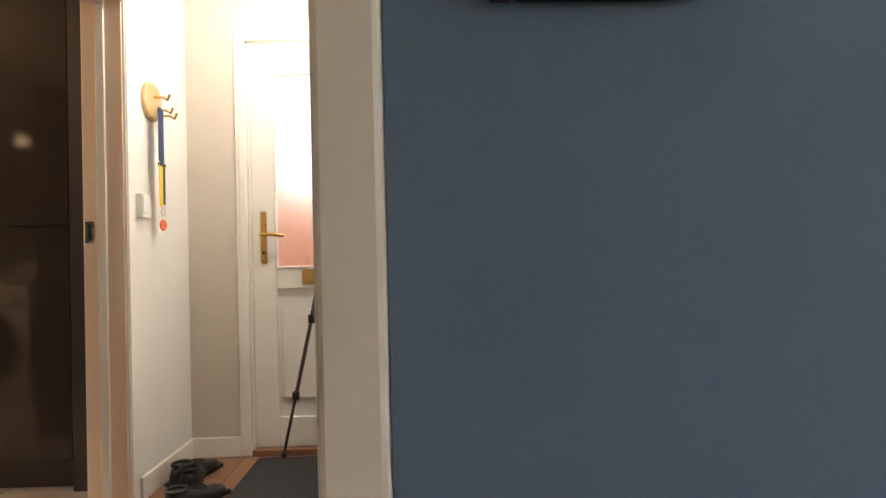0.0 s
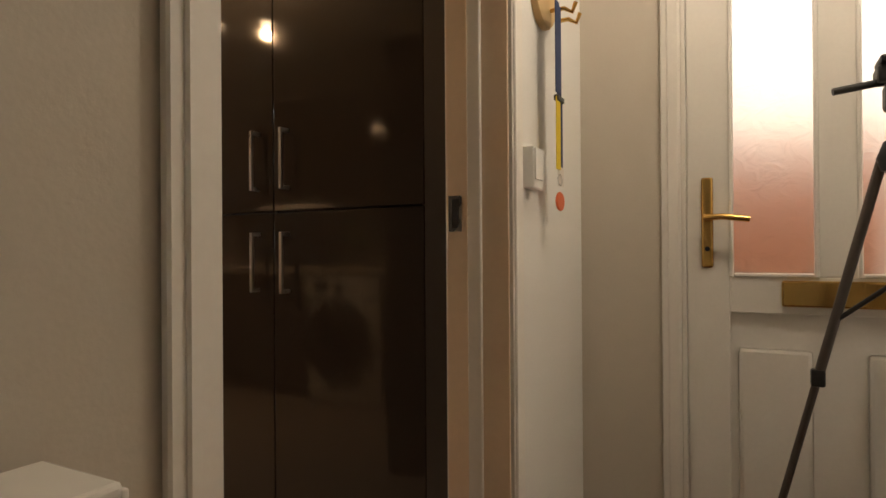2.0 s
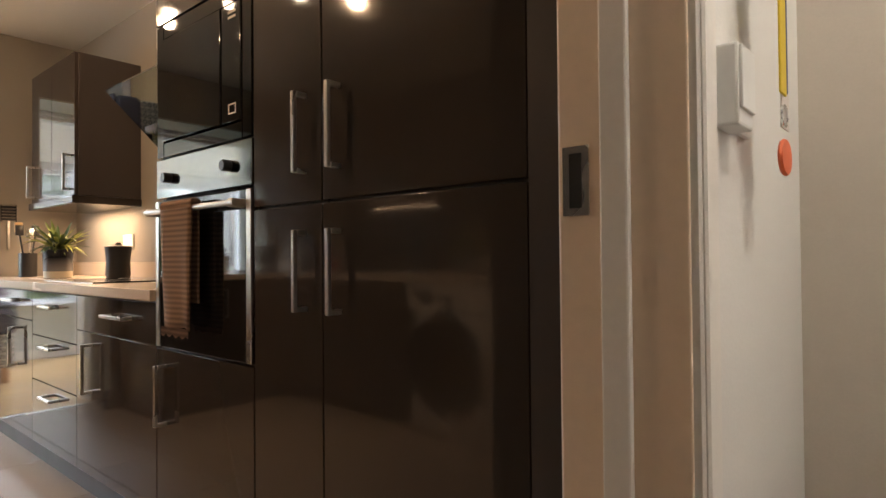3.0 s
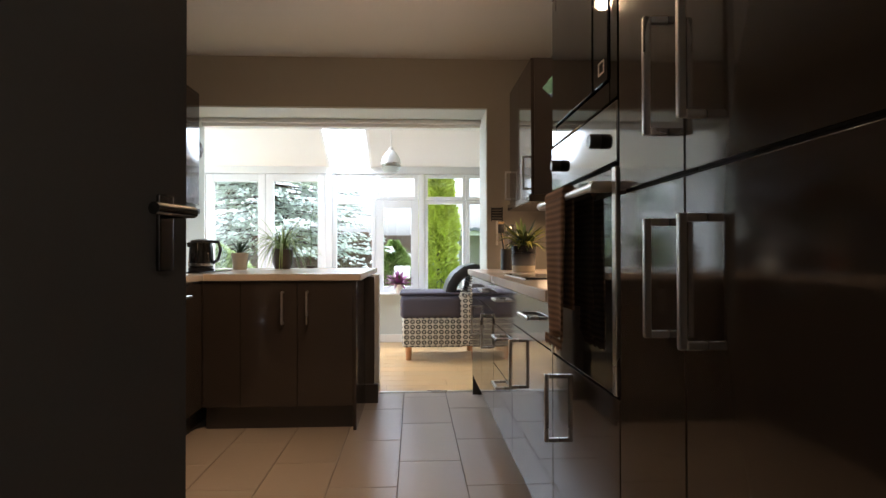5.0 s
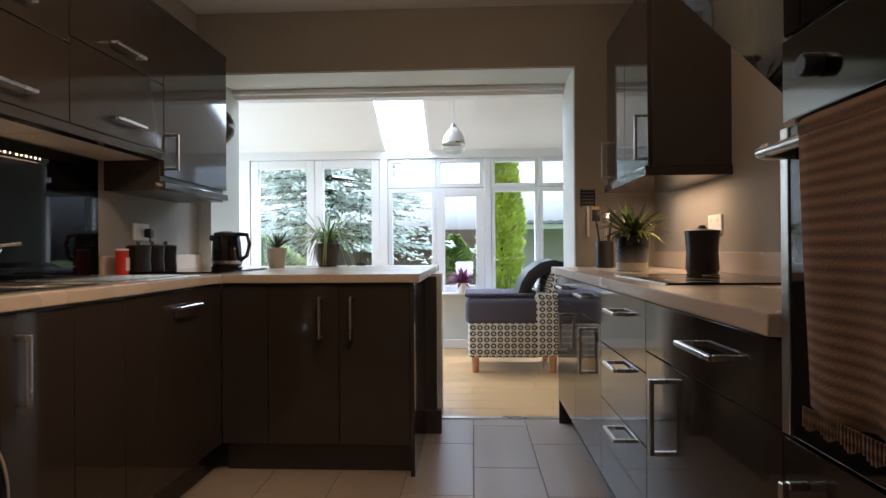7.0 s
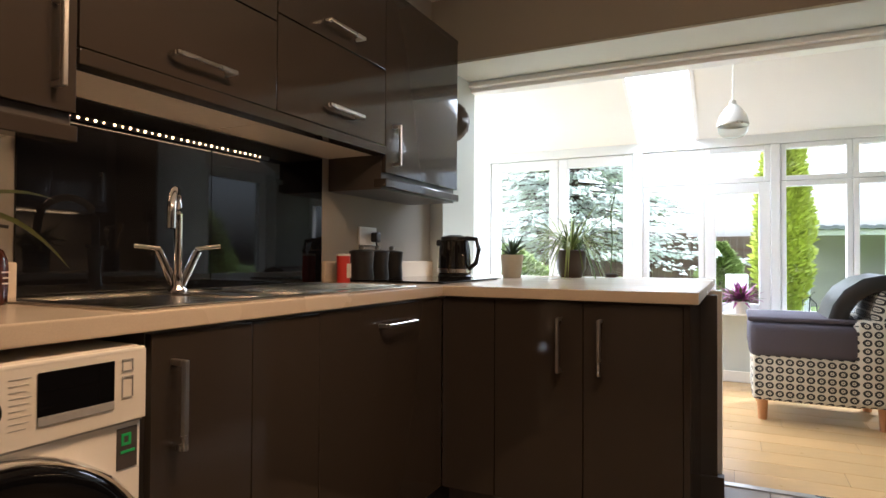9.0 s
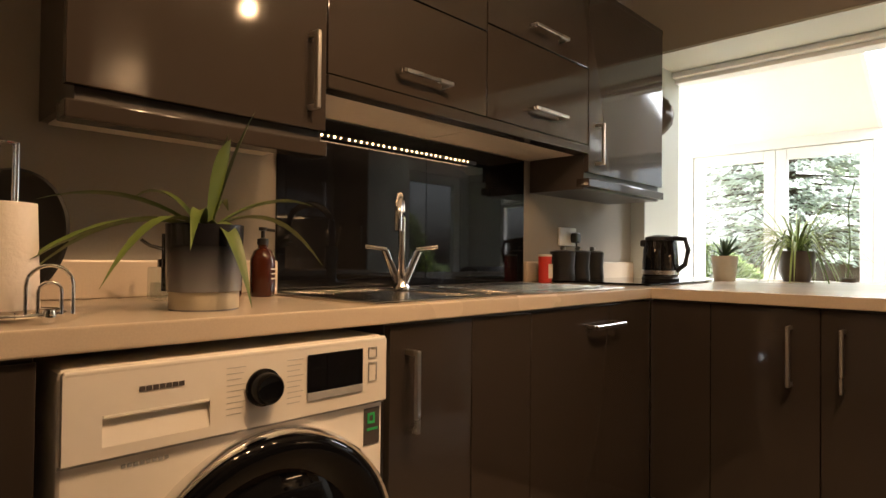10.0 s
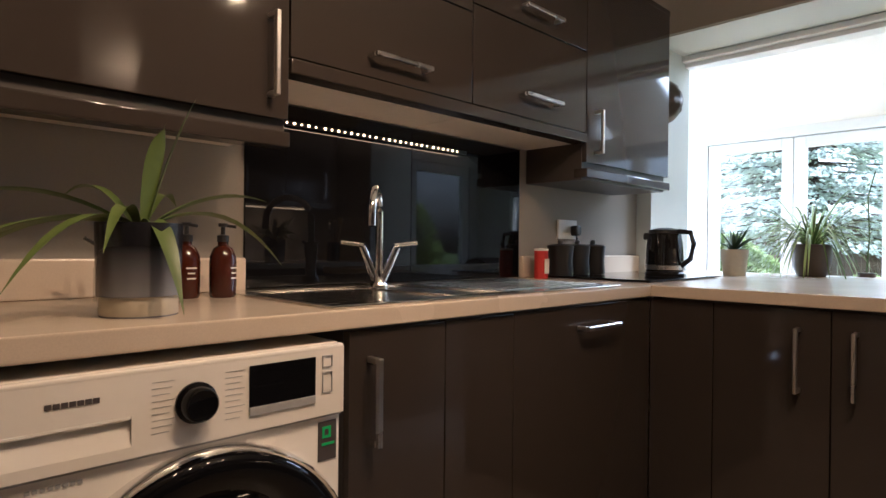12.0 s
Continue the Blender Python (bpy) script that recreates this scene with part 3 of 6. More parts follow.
def window(name, axis, a0, a1, z0, z1, p, label, t=0.055, glass="glass"):
    """A fixed or opening light with its frame and pane, 7 cm deep, its inner face at p."""
    e = thing(name, pose(0, 0, 0), label, "window")
    e["kind"] = "structure"
    part("window_frame", bar_rect(bmesh.new(), axis, a0, a1, z0, z1, p, p + 0.07, t), "upvc", e)
    g = bmesh.new()
    if axis == "x":
        box(g, a0 + t - 0.004, a1 - t + 0.004, p + 0.03, p + 0.045, z0 + t - 0.004, z1 - t + 0.004)
    else:
        box(g, p + 0.03, p + 0.045, a0 + t - 0.004, a1 - t + 0.004, z0 + t - 0.004, z1 - t + 0.004)
    pane = part("pane", g, glass, e)
    pane.visible_shadow = False
    return e


# window wall: french doors, a post, then lights over and beside a narrow door
structure("trim_head", B(-3.2, 1.218, GY - 0.02, GY + 0.08, 1.965, 2.06, 0.004), "upvc", "white head beam over the windows", "trim")
structure("trim_post", B(-1.455, -1.375, GY - 0.02, GY + 0.08, 0, 1.965, 0.004), "upvc", "white corner post between doors and windows", "trim")
structure("trim_post", B(-3.2, -2.83, GY - 0.01, GY + 0.08, 0, 1.965, 0.004), "upvc", "white panel beside the garden doors", "trim")
WN = 0


def next_window():
    global WN
    WN += 1
    return f"window_{WN}"


for i, (a0, a1) in enumerate(((-2.825, -2.145), (-2.14, -1.46))):
    d = window(f"door_{i + 1}", "x", a0, a1, 0.02, 1.96, GY, "white framed glazed garden door, closed", 0.085)
    d["category"] = "door"
window(next_window(), "x", -1.372, -0.872, 1.66, 1.962, GY, "small white framed top light", 0.045)
window(next_window(), "x", -0.868, -0.375, 1.66, 1.962, GY, "small white framed top light", 0.045)
window(next_window(), "x", -1.372, -0.872, 0.565, 1.655, GY, "white framed window over a low wall", 0.045)
window(next_window(), "x", -0.868, -0.375, 0.565, 1.655, GY, "white framed window over a low wall", 0.085)
structure("trim_mullion", B(-0.372, -0.305, GY - 0.01, GY + 0.08, 0.565, 1.964, 0.004), "upvc", "white window post", "trim")
for a0, a1 in ((-0.302, 0.185), (0.19, 0.70)):
    window(next_window(), "x", a0, a1, 1.66, 1.962, GY, "small white framed top light", 0.04)
    window(next_window(), "x", a0, a1, 0.565, 1.655, GY, "white framed window over a low wall", 0.04)
structure("window_sill", B(-1.372, 1.218, GY - 0.16, GY - 0.001, 0.561, 0.578, 0.005), "upvc", "white plastic window sill", "window sill")
for a0, a1 in ((FAR_Y + 0.02, 5.6), (5.605, 6.3), (6.305, GY - 0.02)):
    window(next_window(), "y", a0, a1, 0.62, 2.0, -3.29, "white framed side window of the garden room", 0.05)
structure("wall_garden_side_top", B(-3.32, -3.2, FAR_Y, GY + 0.1, 2.0, 3.0), "white_paint", "white panel over the side windows", "wall")
sk = thing(next_window(), pose(0, 0, 0), "sloping roof window, bright with daylight", "roof window")
sk["kind"] = "structure"
bm = bmesh.new()
vs = [bm.verts.new((x, y, roof_z(y) + 0.10)) for x, y in ((SK[0], SK[2]), (SK[1], SK[2]), (SK[1], SK[3]), (SK[0], SK[3]))]
bm.faces.new(vs)
g = part("pane", bm, "glass", sk)
g.visible_shadow = False
bm = bmesh.new()
for x in (SK[0] - 0.02, SK[1] - 0.01):
    for y0, y1 in ((SK[2], SK[3]),):
        lo = [bm.verts.new((xx, yy, roof_z(yy) + dz)) for xx in (x, x + 0.03) for yy in (y0, y1) for dz in (-0.01, 0.13)]
        for f in ((0, 1, 3, 2), (4, 6, 7, 5), (0, 4, 5, 1), (2, 3, 7, 6), (0, 2, 6, 4), (1, 5, 7, 3)):
            bm.faces.new([lo[i] for i in f])
part("window_frame", bm, "upvc", sk)
# side door of the garden room, seen in reflections
d = window("door_3", "y", 5.842, 6.803, 0.0, 1.999, 1.235, "white framed glazed side door", 0.11)
d["category"] = "door"

# window added out of view, only to hold the living room lamp
window(next_window(), "x", -4.95, -3.05, 0.85, 2.15, -4.60, "white framed living room window, added out of view", 0.06)
# kitchen doorway lining and trim
bm = B(DL - 0.03, DL, HALL_Y - 0.004, KIT_Y + 0.004, 0, DH + 0.03, 0.002)
box(bm, DL, DR, HALL_Y - 0.004, KIT_Y + 0.004, DH, DH + 0.03, 0.002)
box(bm, DR, DR + 0.03, HALL_Y - 0.004, KIT_Y + 0.004, 0, DH + 0.03, 0.002)
structure("door_lining", bm, "lining", "cream painted door lining", "door lining")
bm = B(DL, DL + 0.012, 0.03, 0.065, 0, DH - 0.012, 0.003)
box(bm, DR - 0.012, DR, 0.03, 0.065, 0, DH - 0.012, 0.003)
box(bm, DL, DR, 0.03, 0.065, DH - 0.012, DH, 0.003)
structure("door_stop", bm, "trim", "white door stop bead", "trim")


def architrave(name, axis, a0, a1, top, p, depth, mat="trim", w=0.065):
    root = new(name)
    tagged(root, "moulded white door surround", "door surround", "", "structure")
    for u0, u1, z0, z1 in ((a0 - w, a0, 0, top + w), (a1, a1 + w, 0, top + w), (a0, a1, top, top + w)):
        bm = bmesh.new()
        for inset, d in ((0, depth), (0.018, depth * 1.35)):
            s = 1 if depth > 0 else -1
            q0, q1 = sorted((p + (s * 0.002 if inset else 0), p + d))
            gap = 0.004 if inset else 0
            if axis == "x":
                box(bm, u0 + (inset if u0 < a0 else gap), u1 - (inset if u1 > a1 else gap), q0, q1, z0 + gap, z1 - inset, 0.003, 1)
            else:
                box(bm, q0, q1, u0 + (inset if u0 < a0 else gap), u1 - (inset if u1 > a1 else gap), z0 + gap, z1 - inset, 0.003, 1)
        part("moulding", bm, mat, root)
    return root


architrave("architrave_kitchen", "x", DL + 0.008, DR - 0.008 + 0.012, DH, HALL_Y - 0.001, -0.014)
architrave("architrave_kitchen_inside", "x", DL - 0.02, DR + 0.02, DH + 0.02, KIT_Y + 0.001, 0.014)
architrave("architrave_front", "y", FY0 + 0.0, FY1 - 0.0, 2.08, FD - 0.001, -0.014, w=0.055)
# living room doorway lining
bm = B(LX - 0.016, LX + 0.116, -1.198, -1.145, 0, 2.06, 0.006)
box(bm, LX - 0.006, LX + 0.106, -1.145, -0.03, 2.03, 2.059, 0.003)
structure("door_lining", bm, "lining", "cream painted door lining", "door lining")
bm = B(LX + 0.05, LX + 0.085, -1.1448, -1.132, 0, 2.03, 0.003)
structure("door_stop", bm, "trim", "white door stop bead", "trim")
# skirtings
structure("baseboard_hooks", B(DR + 0.1, FD - 0.016, HALL_Y - 0.016, HALL_Y - 0.001, 0, 0.10, 0.004), "trim", "white skirting board", "baseboard")
structure("baseboard_front", B(FD - 0.016, FD - 0.001, FY1 + 0.055, -0.032, 0, 0.10, 0.004), "trim", "white skirting board", "baseboard")
structure("baseboard_radiator", B(-6.0, DL - 0.07, HALL_Y - 0.016, HALL_Y - 0.001, 0, 0.10, 0.004), "trim", "white skirting board", "baseboard")
bm = bmesh.new()
pr = [(0.38, 0.0), (0.38, 0.10), (0.26, 0.12), (-1.95, 1.22), (-1.95, 1.0), (-0.10, 0.0)]
a = [bm.verts.new((x, HR + 0.001, z)) for x, z in pr]
b = [bm.verts.new((x, HR + 0.022, z)) for x, z in pr]
bm.faces.new(a)
bm.faces.new(b[::-1])
for i in range(6):
    bm.faces.new((a[i], b[i], b[(i + 1) % 6], a[(i + 1) % 6]))
bmesh.ops.recalc_face_normals(bm, faces=bm.faces)
structure("trim_stair_string", bm, "trim", "white painted sloping stair string", "trim")


# ---- kitchen cabinets ----
def handle_bar(parent, kind, x, z, length=0.20, off=0.036):
    """A square D handle on a front whose face is y = -0.02; x, z: its middle."""
    bm = bmesh.new()
    h, t = length / 2, 0.006
    if kind == "v":
        box(bm, x - t, x + t, -0.02 - off - t, -0.02 - off + t, z - h, z + h, 0.002, 1)
        for s in (-1, 1):
            box(bm, x - t, x + t, -0.02 - off + t, -0.0195, z + s * (h - t) - t, z + s * (h - t) + t, 0.0015, 1)
    else:
        box(bm, x - h, x + h, -0.02 - off - t, -0.02 - off + t, z - t, z + t, 0.002, 1)
        for s in (-1, 1):
            box(bm, x + s * (h - t) - t, x + s * (h - t) + t, -0.02 - off + t, -0.0195, z - t, z + t, 0.0015, 1)
    return part("handle", bm, "steel", parent, "brushed steel bar handle")


def cabinet(name, m, w, d, z0, z1, fronts, label, category="kitchen cabinet", group="", plinth=False, body="carcass"):
    """Fronts: (x0, x1, z0, z1, 'door' or 'drawer_front', handle or None) in the cabinet's own frame: width along x, front at y = 0, depth to +y."""
    e = thing(name, m, label, category, group)
    part("body", B(0.001, w - 0.001, 0.001, d, z0, z1, 0.001, 1), body, e)
    for x0, x1, a, b, kind, hd in fronts:
        f = part(kind, B(x0 + 0.0015, x1 - 0.0015, -0.02, 0.0, a + 0.0015, b - 0.0015, 0.0015, 2), "gloss", e)
        if hd:
            handle_bar(f, *hd)
    if plinth:
        part("plinth", B(0.0, w, 0.05, 0.065, 0.0, z0 - 0.001), "carcass", e)
    return e


DARK = "glossy dark brown-grey "
# right run, facing the sink: tall larder, oven housing, drawers
R = lambda y1: pose(0.02, y1, 0, 0, 0, -90)
cabinet("tall_cabinet", R(0.9), 0.58, 0.57, 0.14, 2.16, [(0, 0.58, 0.14, 1.145, "door", ("v", 0.065, 0.98, 0.20)), (0, 0.58, 1.15, 2.16, "door", ("v", 0.065, 1.32, 0.20))],
        DARK + "tall larder cabinet with two doors beside the doorway", "tall cabinet", "tall cabinets beside the oven", True)
cabinet("tall_cabinet", R(1.2), 0.298, 0.57, 0.14, 2.16, [(0, 0.298, 0.14, 1.145, "door", ("v", 0.235, 0.98, 0.20)), (0, 0.298, 1.15, 2.16, "door", ("v", 0.235, 1.32, 0.20))],
        DARK + "narrow tall larder cabinet beside the oven", "tall cabinet", "tall cabinets beside the oven", True)
oh = cabinet("oven_housing", R(1.80), 0.598, 0.57, 0.14, 2.16, [(0, 0.598, 0.14, 0.715, "door", ("v", 0.07, 0.565, 0.20)), (0, 0.598, 1.80, 2.16, "door", None)],
             DARK + "tall housing round the built-in oven and microwave", "oven housing", "", True)
# filler between wall and larder
structure("trim_filler", B(0.0, 0.02, KIT_Y, 0.318, 0, KC - 0.001), "carcass", "dark filler panel beside the larder", "trim")

# built-in oven
ov = thing("oven", R(1.797), "built-in oven with black glass door and steel edges", "oven")
part("body", B(0.01, 0.588, -0.0, 0.5, 0.72, 1.345), "black_matt", ov)
part("control_panel", B(0.004, 0.59, -0.022, -0.002, 1.215, 1.345, 0.003), "mirror_dark", ov, "mirror steel control panel")
dr = part("door", B(0.03, 0.564, -0.024, -0.002, 0.722, 1.205, 0.003), "oven_glass", ov, "black glass oven door")
part("side_strip", B(0.004, 0.028, -0.026, -0.002, 0.722, 1.205, 0.002), "steel", dr)
part("side_strip", B(0.566, 0.59, -0.026, -0.002, 0.722, 1.205, 0.002), "steel", dr)
bm = tube([(0.02, -0.064, 1.165), (0.575, -0.064, 1.165)], 0.009, 12)
for x in (0.04, 0.555):
    box(bm, x - 0.012, x + 0.012, -0.07, -0.024, 1.153, 1.177, 0.003, 1)
part("handle", bm, "steel", dr, "steel oven handle rail")
for x in (0.105, 0.475):
    k = lathe([(0, 0), (0.017, 0), (0.017, 0.022), (0.014, 0.026), (0, 0.026)], seg=24)
    ob = part("knob", k, "black_plastic", ov, "round dark control knob")
    ob.matrix_local = pose(x, -0.022, 1.278, 90, 0, 0)
# microwave
mw = thing("microwave", R(1.797), "built-in black glass microwave", "microwave")
part("body", B(0.01, 0.588, 0.0, 0.45, 1.352, 1.79), "black_matt", mw)
part("surround", bar_rect(bmesh.new(), "x", 0.004, 0.59, 1.35, 1.795, -0.02, -0.001, 0.05, 0.003), "black_glass", mw, "black glass surround")
dr = part("door", B(0.056, 0.43, -0.026, -0.002, 1.402, 1.743, 0.003), "black_glass", mw)
part("control_panel", B(0.434, 0.538, -0.024, -0.002, 1.402, 1.743, 0.003), "black_glass", mw)
part("display_mark", bar_rect(bmesh.new(), "x", 0.475, 0.515, 1.425, 1.455, -0.0255, -0.0242, 0.004, 0), "label", mw)
bm = bmesh.new()
box(bm, 0.475, 0.515, -0.0255, -0.0242, 1.715, 1.722)
box(bm, 0.475, 0.515, -0.0255, -0.0242, 1.70, 1.706)
part("display_mark", bm, "label", mw)

# towel over the oven rail
tw = thing("hand_towel", pose(-0.044, 1.535, 0.80), "brown striped waffle towel hung over the oven handle rail", "towel")
bm = bmesh.new()
rows = []
for i in range(15):
    s = i / 14
    row = []
    for j in range(9):
        u = j / 8
        y = -0.09 + 0.2 * u * (1 - 0.12 * s) + 0.01 * s
        x = -0.012 - 0.006 * math.sin(u * 9 + s * 2) * s
        z = 0.385 - 0.385 * s + 0.008 * math.sin(u * 7) * s
        row.append(bm.verts.new((x, y, z)))
    rows.append(row)
for p, q in zip(rows, rows[1:]):
    for j in range(8):
        bm.faces.new((p[j], p[j + 1], q[j + 1], q[j]))
ob = part("cloth_front", bm, "towel", tw, smooth=True)
sd = ob.modifiers.new("thick", "SOLIDIFY")
sd.thickness = 0.006
part("cloth_back", B(0.012, 0.018, -0.085, 0.1, 0.08, 0.38, 0.002), "towel", tw)
part("cloth_fold", tube([(0.004, -0.088, 0.376), (0.004, 0.108, 0.376)], 0.0185, 14), "towel", tw)
bm = bmesh.new()
for i in range(26):
    y = -0.075 + i * 0.0068
    box(bm, -0.016, -0.013, y, y + 0.003, -0.022 + 0.004 * math.sin(i), 0.004)
part("fringe", bm, "towel", tw)

# drawer and door base units
specs = [(1.802, 2.56, "wide"), (2.56, 3.17, "drawers"), (3.17, 3.75, "door"), (3.75, 4.30, "door")]
for y0, y1, kind in specs:
    w_ = y1 - y0
    if kind == "drawers":
        fr = [(0, w_, 0.655, 0.865, "drawer_front", ("h", w_ / 2, 0.80, 0.16)), (0, w_, 0.44, 0.655, "drawer_front", ("h", w_ / 2, 0.615, 0.16)), (0, w_, 0.14, 0.44, "drawer_front", ("h", w_ / 2, 0.385, 0.16))]
    elif kind == "wide":
        fr = [(0, w_, 0.72, 0.865, "drawer_front", ("h", 0.46, 0.80, 0.2)), (0, w_, 0.14, 0.72, "door", ("v", 0.17, 0.575, 0.20))]
    else:
        fr = [(0, w_, 0.72, 0.865, "drawer_front", ("h", w_ / 2, 0.81, 0.2)), (0, w_, 0.14, 0.72, "door", ("v", w_ - 0.25, 0.575, 0.20))]
    cabinet("base_cabinet", R(y1), w_, 0.57, 0.14, 0.869, fr, DARK + ("base cabinet with drawers under the worktop" if kind == "drawers" else "base cabinet with a drawer over a door"), "base cabinet", "base cabinets", True)
structure("trim_end_panel", B(0.0, XR, 4.30, 4.32, 0, 0.869), "gloss", "glossy dark end panel of the cabinets", "trim")
tagged(part("worktop", B(-0.022, XR - 0.001, 1.803, 4.445, 0.871, 0.91, 0.004), "worktop"), "beige laminate worktop with square edge", "worktop")
tagged(part("upstand", B(XR - 0.02, XR - 0.001, 1.83, 4.445, 0.9105, 1.0, 0.003), "worktop"), "beige upstand behind the worktop", "upstand")
# wall units on the oven side
cabinet("wall_cabinet", pose(0.27, 4.14, 0, 0, 0, -90), 0.76, 0.33, 1.37, 2.16, [(0, 0.38, 1.37, 2.16, "door", ("v", 0.05, 1.50, 0.2)), (0.38, 0.76, 1.37, 2.16, "door", ("v", 0.70, 1.50, 0.2))],
        DARK + "wall cabinet over the worktop", "wall cabinet", "wall cabinets")
hd3 = thing("cooker_hood", pose(0.60, 2.45, 1.475), "angled black glass cooker hood with a steel chimney", "cooker hood")
gm = bmesh.new()
lo_ = [gm.verts.new(p) for p in ((-0.42, -0.30, 0.33), (-0.42, 0.30, 0.33), (-0.10, 0.30, 0.02), (-0.10, -0.30, 0.02))]
hi_ = [gm.verts.new((v.co.x + 0.010, v.co.y, v.co.z + 0.012)) for v in lo_]
gm.faces.new(lo_[::-1])
gm.faces.new(hi_)
for i in range(4):
    gm.faces.new((lo_[i], lo_[(i + 1) % 4], hi_[(i + 1) % 4], hi_[i]))
bmesh.ops.recalc_face_normals(gm, faces=gm.faces)
part("glass_visor", gm, "black_glass", hd3)
part("body", B(-0.12, -0.002, -0.28, 0.28, 0.0, 0.10, 0.004), "steel", hd3)
part("chimney", B(-0.26, -0.002, -0.13, 0.13, 0.20, 1.023, 0.003), "steel", hd3)
tagged(part("light_rail", B(0.235, 0.60, 3.37, 4.15, 1.325, 1.368, 0.004), "gloss"), "glossy dark pelmet under the wall cabinets", "pelmet")

# left run, facing +x
L = lambda y0: pose(-1.665, y0, 0, 0, 0, 90)
cabinet("base_cabinet", L(1.41), 0.15, 0.54, 0.14, 0.869, [(0, 0.15, 0.14, 0.865, "door", ("v", 0.06, 0.66, 0.20))], DARK + "narrow base cabinet beside the washing machine", "base cabinet", "base cabinets", True)
cabinet("base_cabinet", L(2.20), 0.27, 0.54, 0.14, 0.869, [(0, 0.27, 0.14, 0.865, "door", ("v", 0.05, 0.72, 0.18))], DARK + "base cabinet beside the washing machine", "base cabinet", "base cabinets", True)
cabinet("base_cabinet", L(2.47), 0.25, 0.54, 0.14, 0.869, [(0, 0.25, 0.14, 0.865, "door", None)], DARK + "narrow base cabinet under the sink", "base cabinet", "base cabinets", True)
cabinet("base_cabinet", L(2.72), 0.75, 0.54, 0.14, 0.869, [(0, 0.75, 0.14, 0.865, "door", ("h", 0.39, 0.80, 0.19))], DARK + "wide front with a long handle under the drainer", "base cabinet", "base cabinets", True)
# peninsula, facing the hall
P = lambda x0: pose(x0, 3.49, 0)
cabinet("base_cabinet", P(-1.645), 0.215, 0.60, 0.14, 0.869, [(0, 0.215, 0.14, 0.865, "door", None)], DARK + "corner panel of the peninsula", "base cabinet", "base cabinets", True)
cabinet("base_cabinet", P(-1.43), 0.326, 0.60, 0.14, 0.869, [(0, 0.326, 0.14, 0.865, "door", ("v", 0.245, 0.715, 0.19))], DARK + "peninsula base cabinet with one door", "base cabinet", "base cabinets", True)
cabinet("base_cabinet", P(-1.104), 0.322, 0.60, 0.14, 0.869, [(0, 0.322, 0.14, 0.865, "door", ("v", 0.06, 0.715, 0.19))], DARK + "peninsula base cabinet with one door", "base cabinet", "base cabinets", True)
structure("trim_pen_end", B(-0.781, -0.762, 3.465, 4.10, 0, 0.869, 0.001), "gloss", "glossy dark end panel of the peninsula", "trim")
structure("trim_pen_back", B(-1.9, -0.70, 4.10, 4.13, 0.13, 0.869), "carcass", "dark back panel of the peninsula", "trim")
structure("trim_pen_back_plinth", B(-1.9, -0.675, 4.09, 4.14, 0, 0.13, 0.002), "carcass", "dark plinth behind the peninsula", "trim")
structure("wall_pen_dwarf", B(XL, -0.69, 4.45, 4.60, 0, 0.869), "white_paint", "white low wall under the breakfast bar", "wall")
bm = B(XL + 0.001, -1.632, 1.410, 3.45, 0.871, 0.91, 0.004)
box(bm, XL + 0.001, -0.735, 3.45, 5.02, 0.871, 0.9102, 0.004)
tagged(part("worktop", bm, "worktop"), "beige laminate worktop turning into a breakfast bar", "worktop")
for y0, y1 in ((1.410, 2.25), (3.45, 4.445)):
    tagged(part("upstand", B(XL + 0.001, XL + 0.022, y0, y1, 0.9105, 1.0, 0.006), "worktop"), "beige upstand behind the worktop", "upstand")
# wall units, left
U = lambda y0: pose(-1.94, y0, 0, 0, 0, 90)
TOPZ = 2.12
cabinet("wall_cabinet", U(1.67), 0.55, 0.268, 1.30, TOPZ, [(-0.02, 0.55, 1.325, TOPZ, "door", ("v", 0.50, 1.465, 0.19))], DARK + "wall cabinet over the washing machine", "wall cabinet", "wall cabinets")
cabinet("wall_cabinet", U(2.222), 0.625, 0.268, 1.44, TOPZ, [(0, 0.625, 1.475, 1.755, "door", ("h", 0.325, 1.53, 0.2)), (0, 0.625, 1.757, TOPZ, "door", ("h", 0.325, 1.82, 0.2))], DARK + "short cabinet with lift-up doors over the sink", "wall cabinet", "wall cabinets", body="underside")
cabinet("wall_cabinet", U(2.849), 0.64, 0.268, 1.44, TOPZ, [(0, 0.64, 1.475, 1.785, "door", ("h", 0.33, 1.545, 0.21)), (0, 0.64, 1.787, TOPZ, "door", ("h", 0.33, 1.84, 0.21))], DARK + "short cabinet with lift-up doors over the drainer", "wall cabinet", "wall cabinets", body="underside")
cabinet("wall_cabinet", U(3.491), 0.70, 0.268, 1.30, TOPZ, [(0, 0.70, 1.365, TOPZ, "door", ("v", 0.06, 1.485, 0.17))], DARK + "wall cabinet over the kettle", "wall cabinet", "wall cabinets")
part("bottom_panel", B(0.018, 0.532, 0.006, 0.262, 1.295, 1.2995), "underside", bpy.data.objects["wall_cabinet.001"], "pale unpainted underside")
for y0, y1, z in ((1.65, 2.221, 1.262), (2.2225, 3.489, 1.437), (3.490, 4.20, 1.307)):
    tagged(part("light_rail", B(-1.975, -1.915, y0, y1, z, z + 0.036, 0.004), "gloss"), "glossy dark pelmet strip under a wall cabinet", "pelmet")
tagged(part("cornice", B(-1.985, -1.925, 1.65, 4.21, TOPZ + 0.0, TOPZ + 0.03, 0.006), "gloss"), "glossy dark cornice strip on the wall cabinets", "cornice")
sb = thing("splashback", pose(XL + 0.001, 2.25, 0.913), "black glass splashback behind the sink", "splashback")
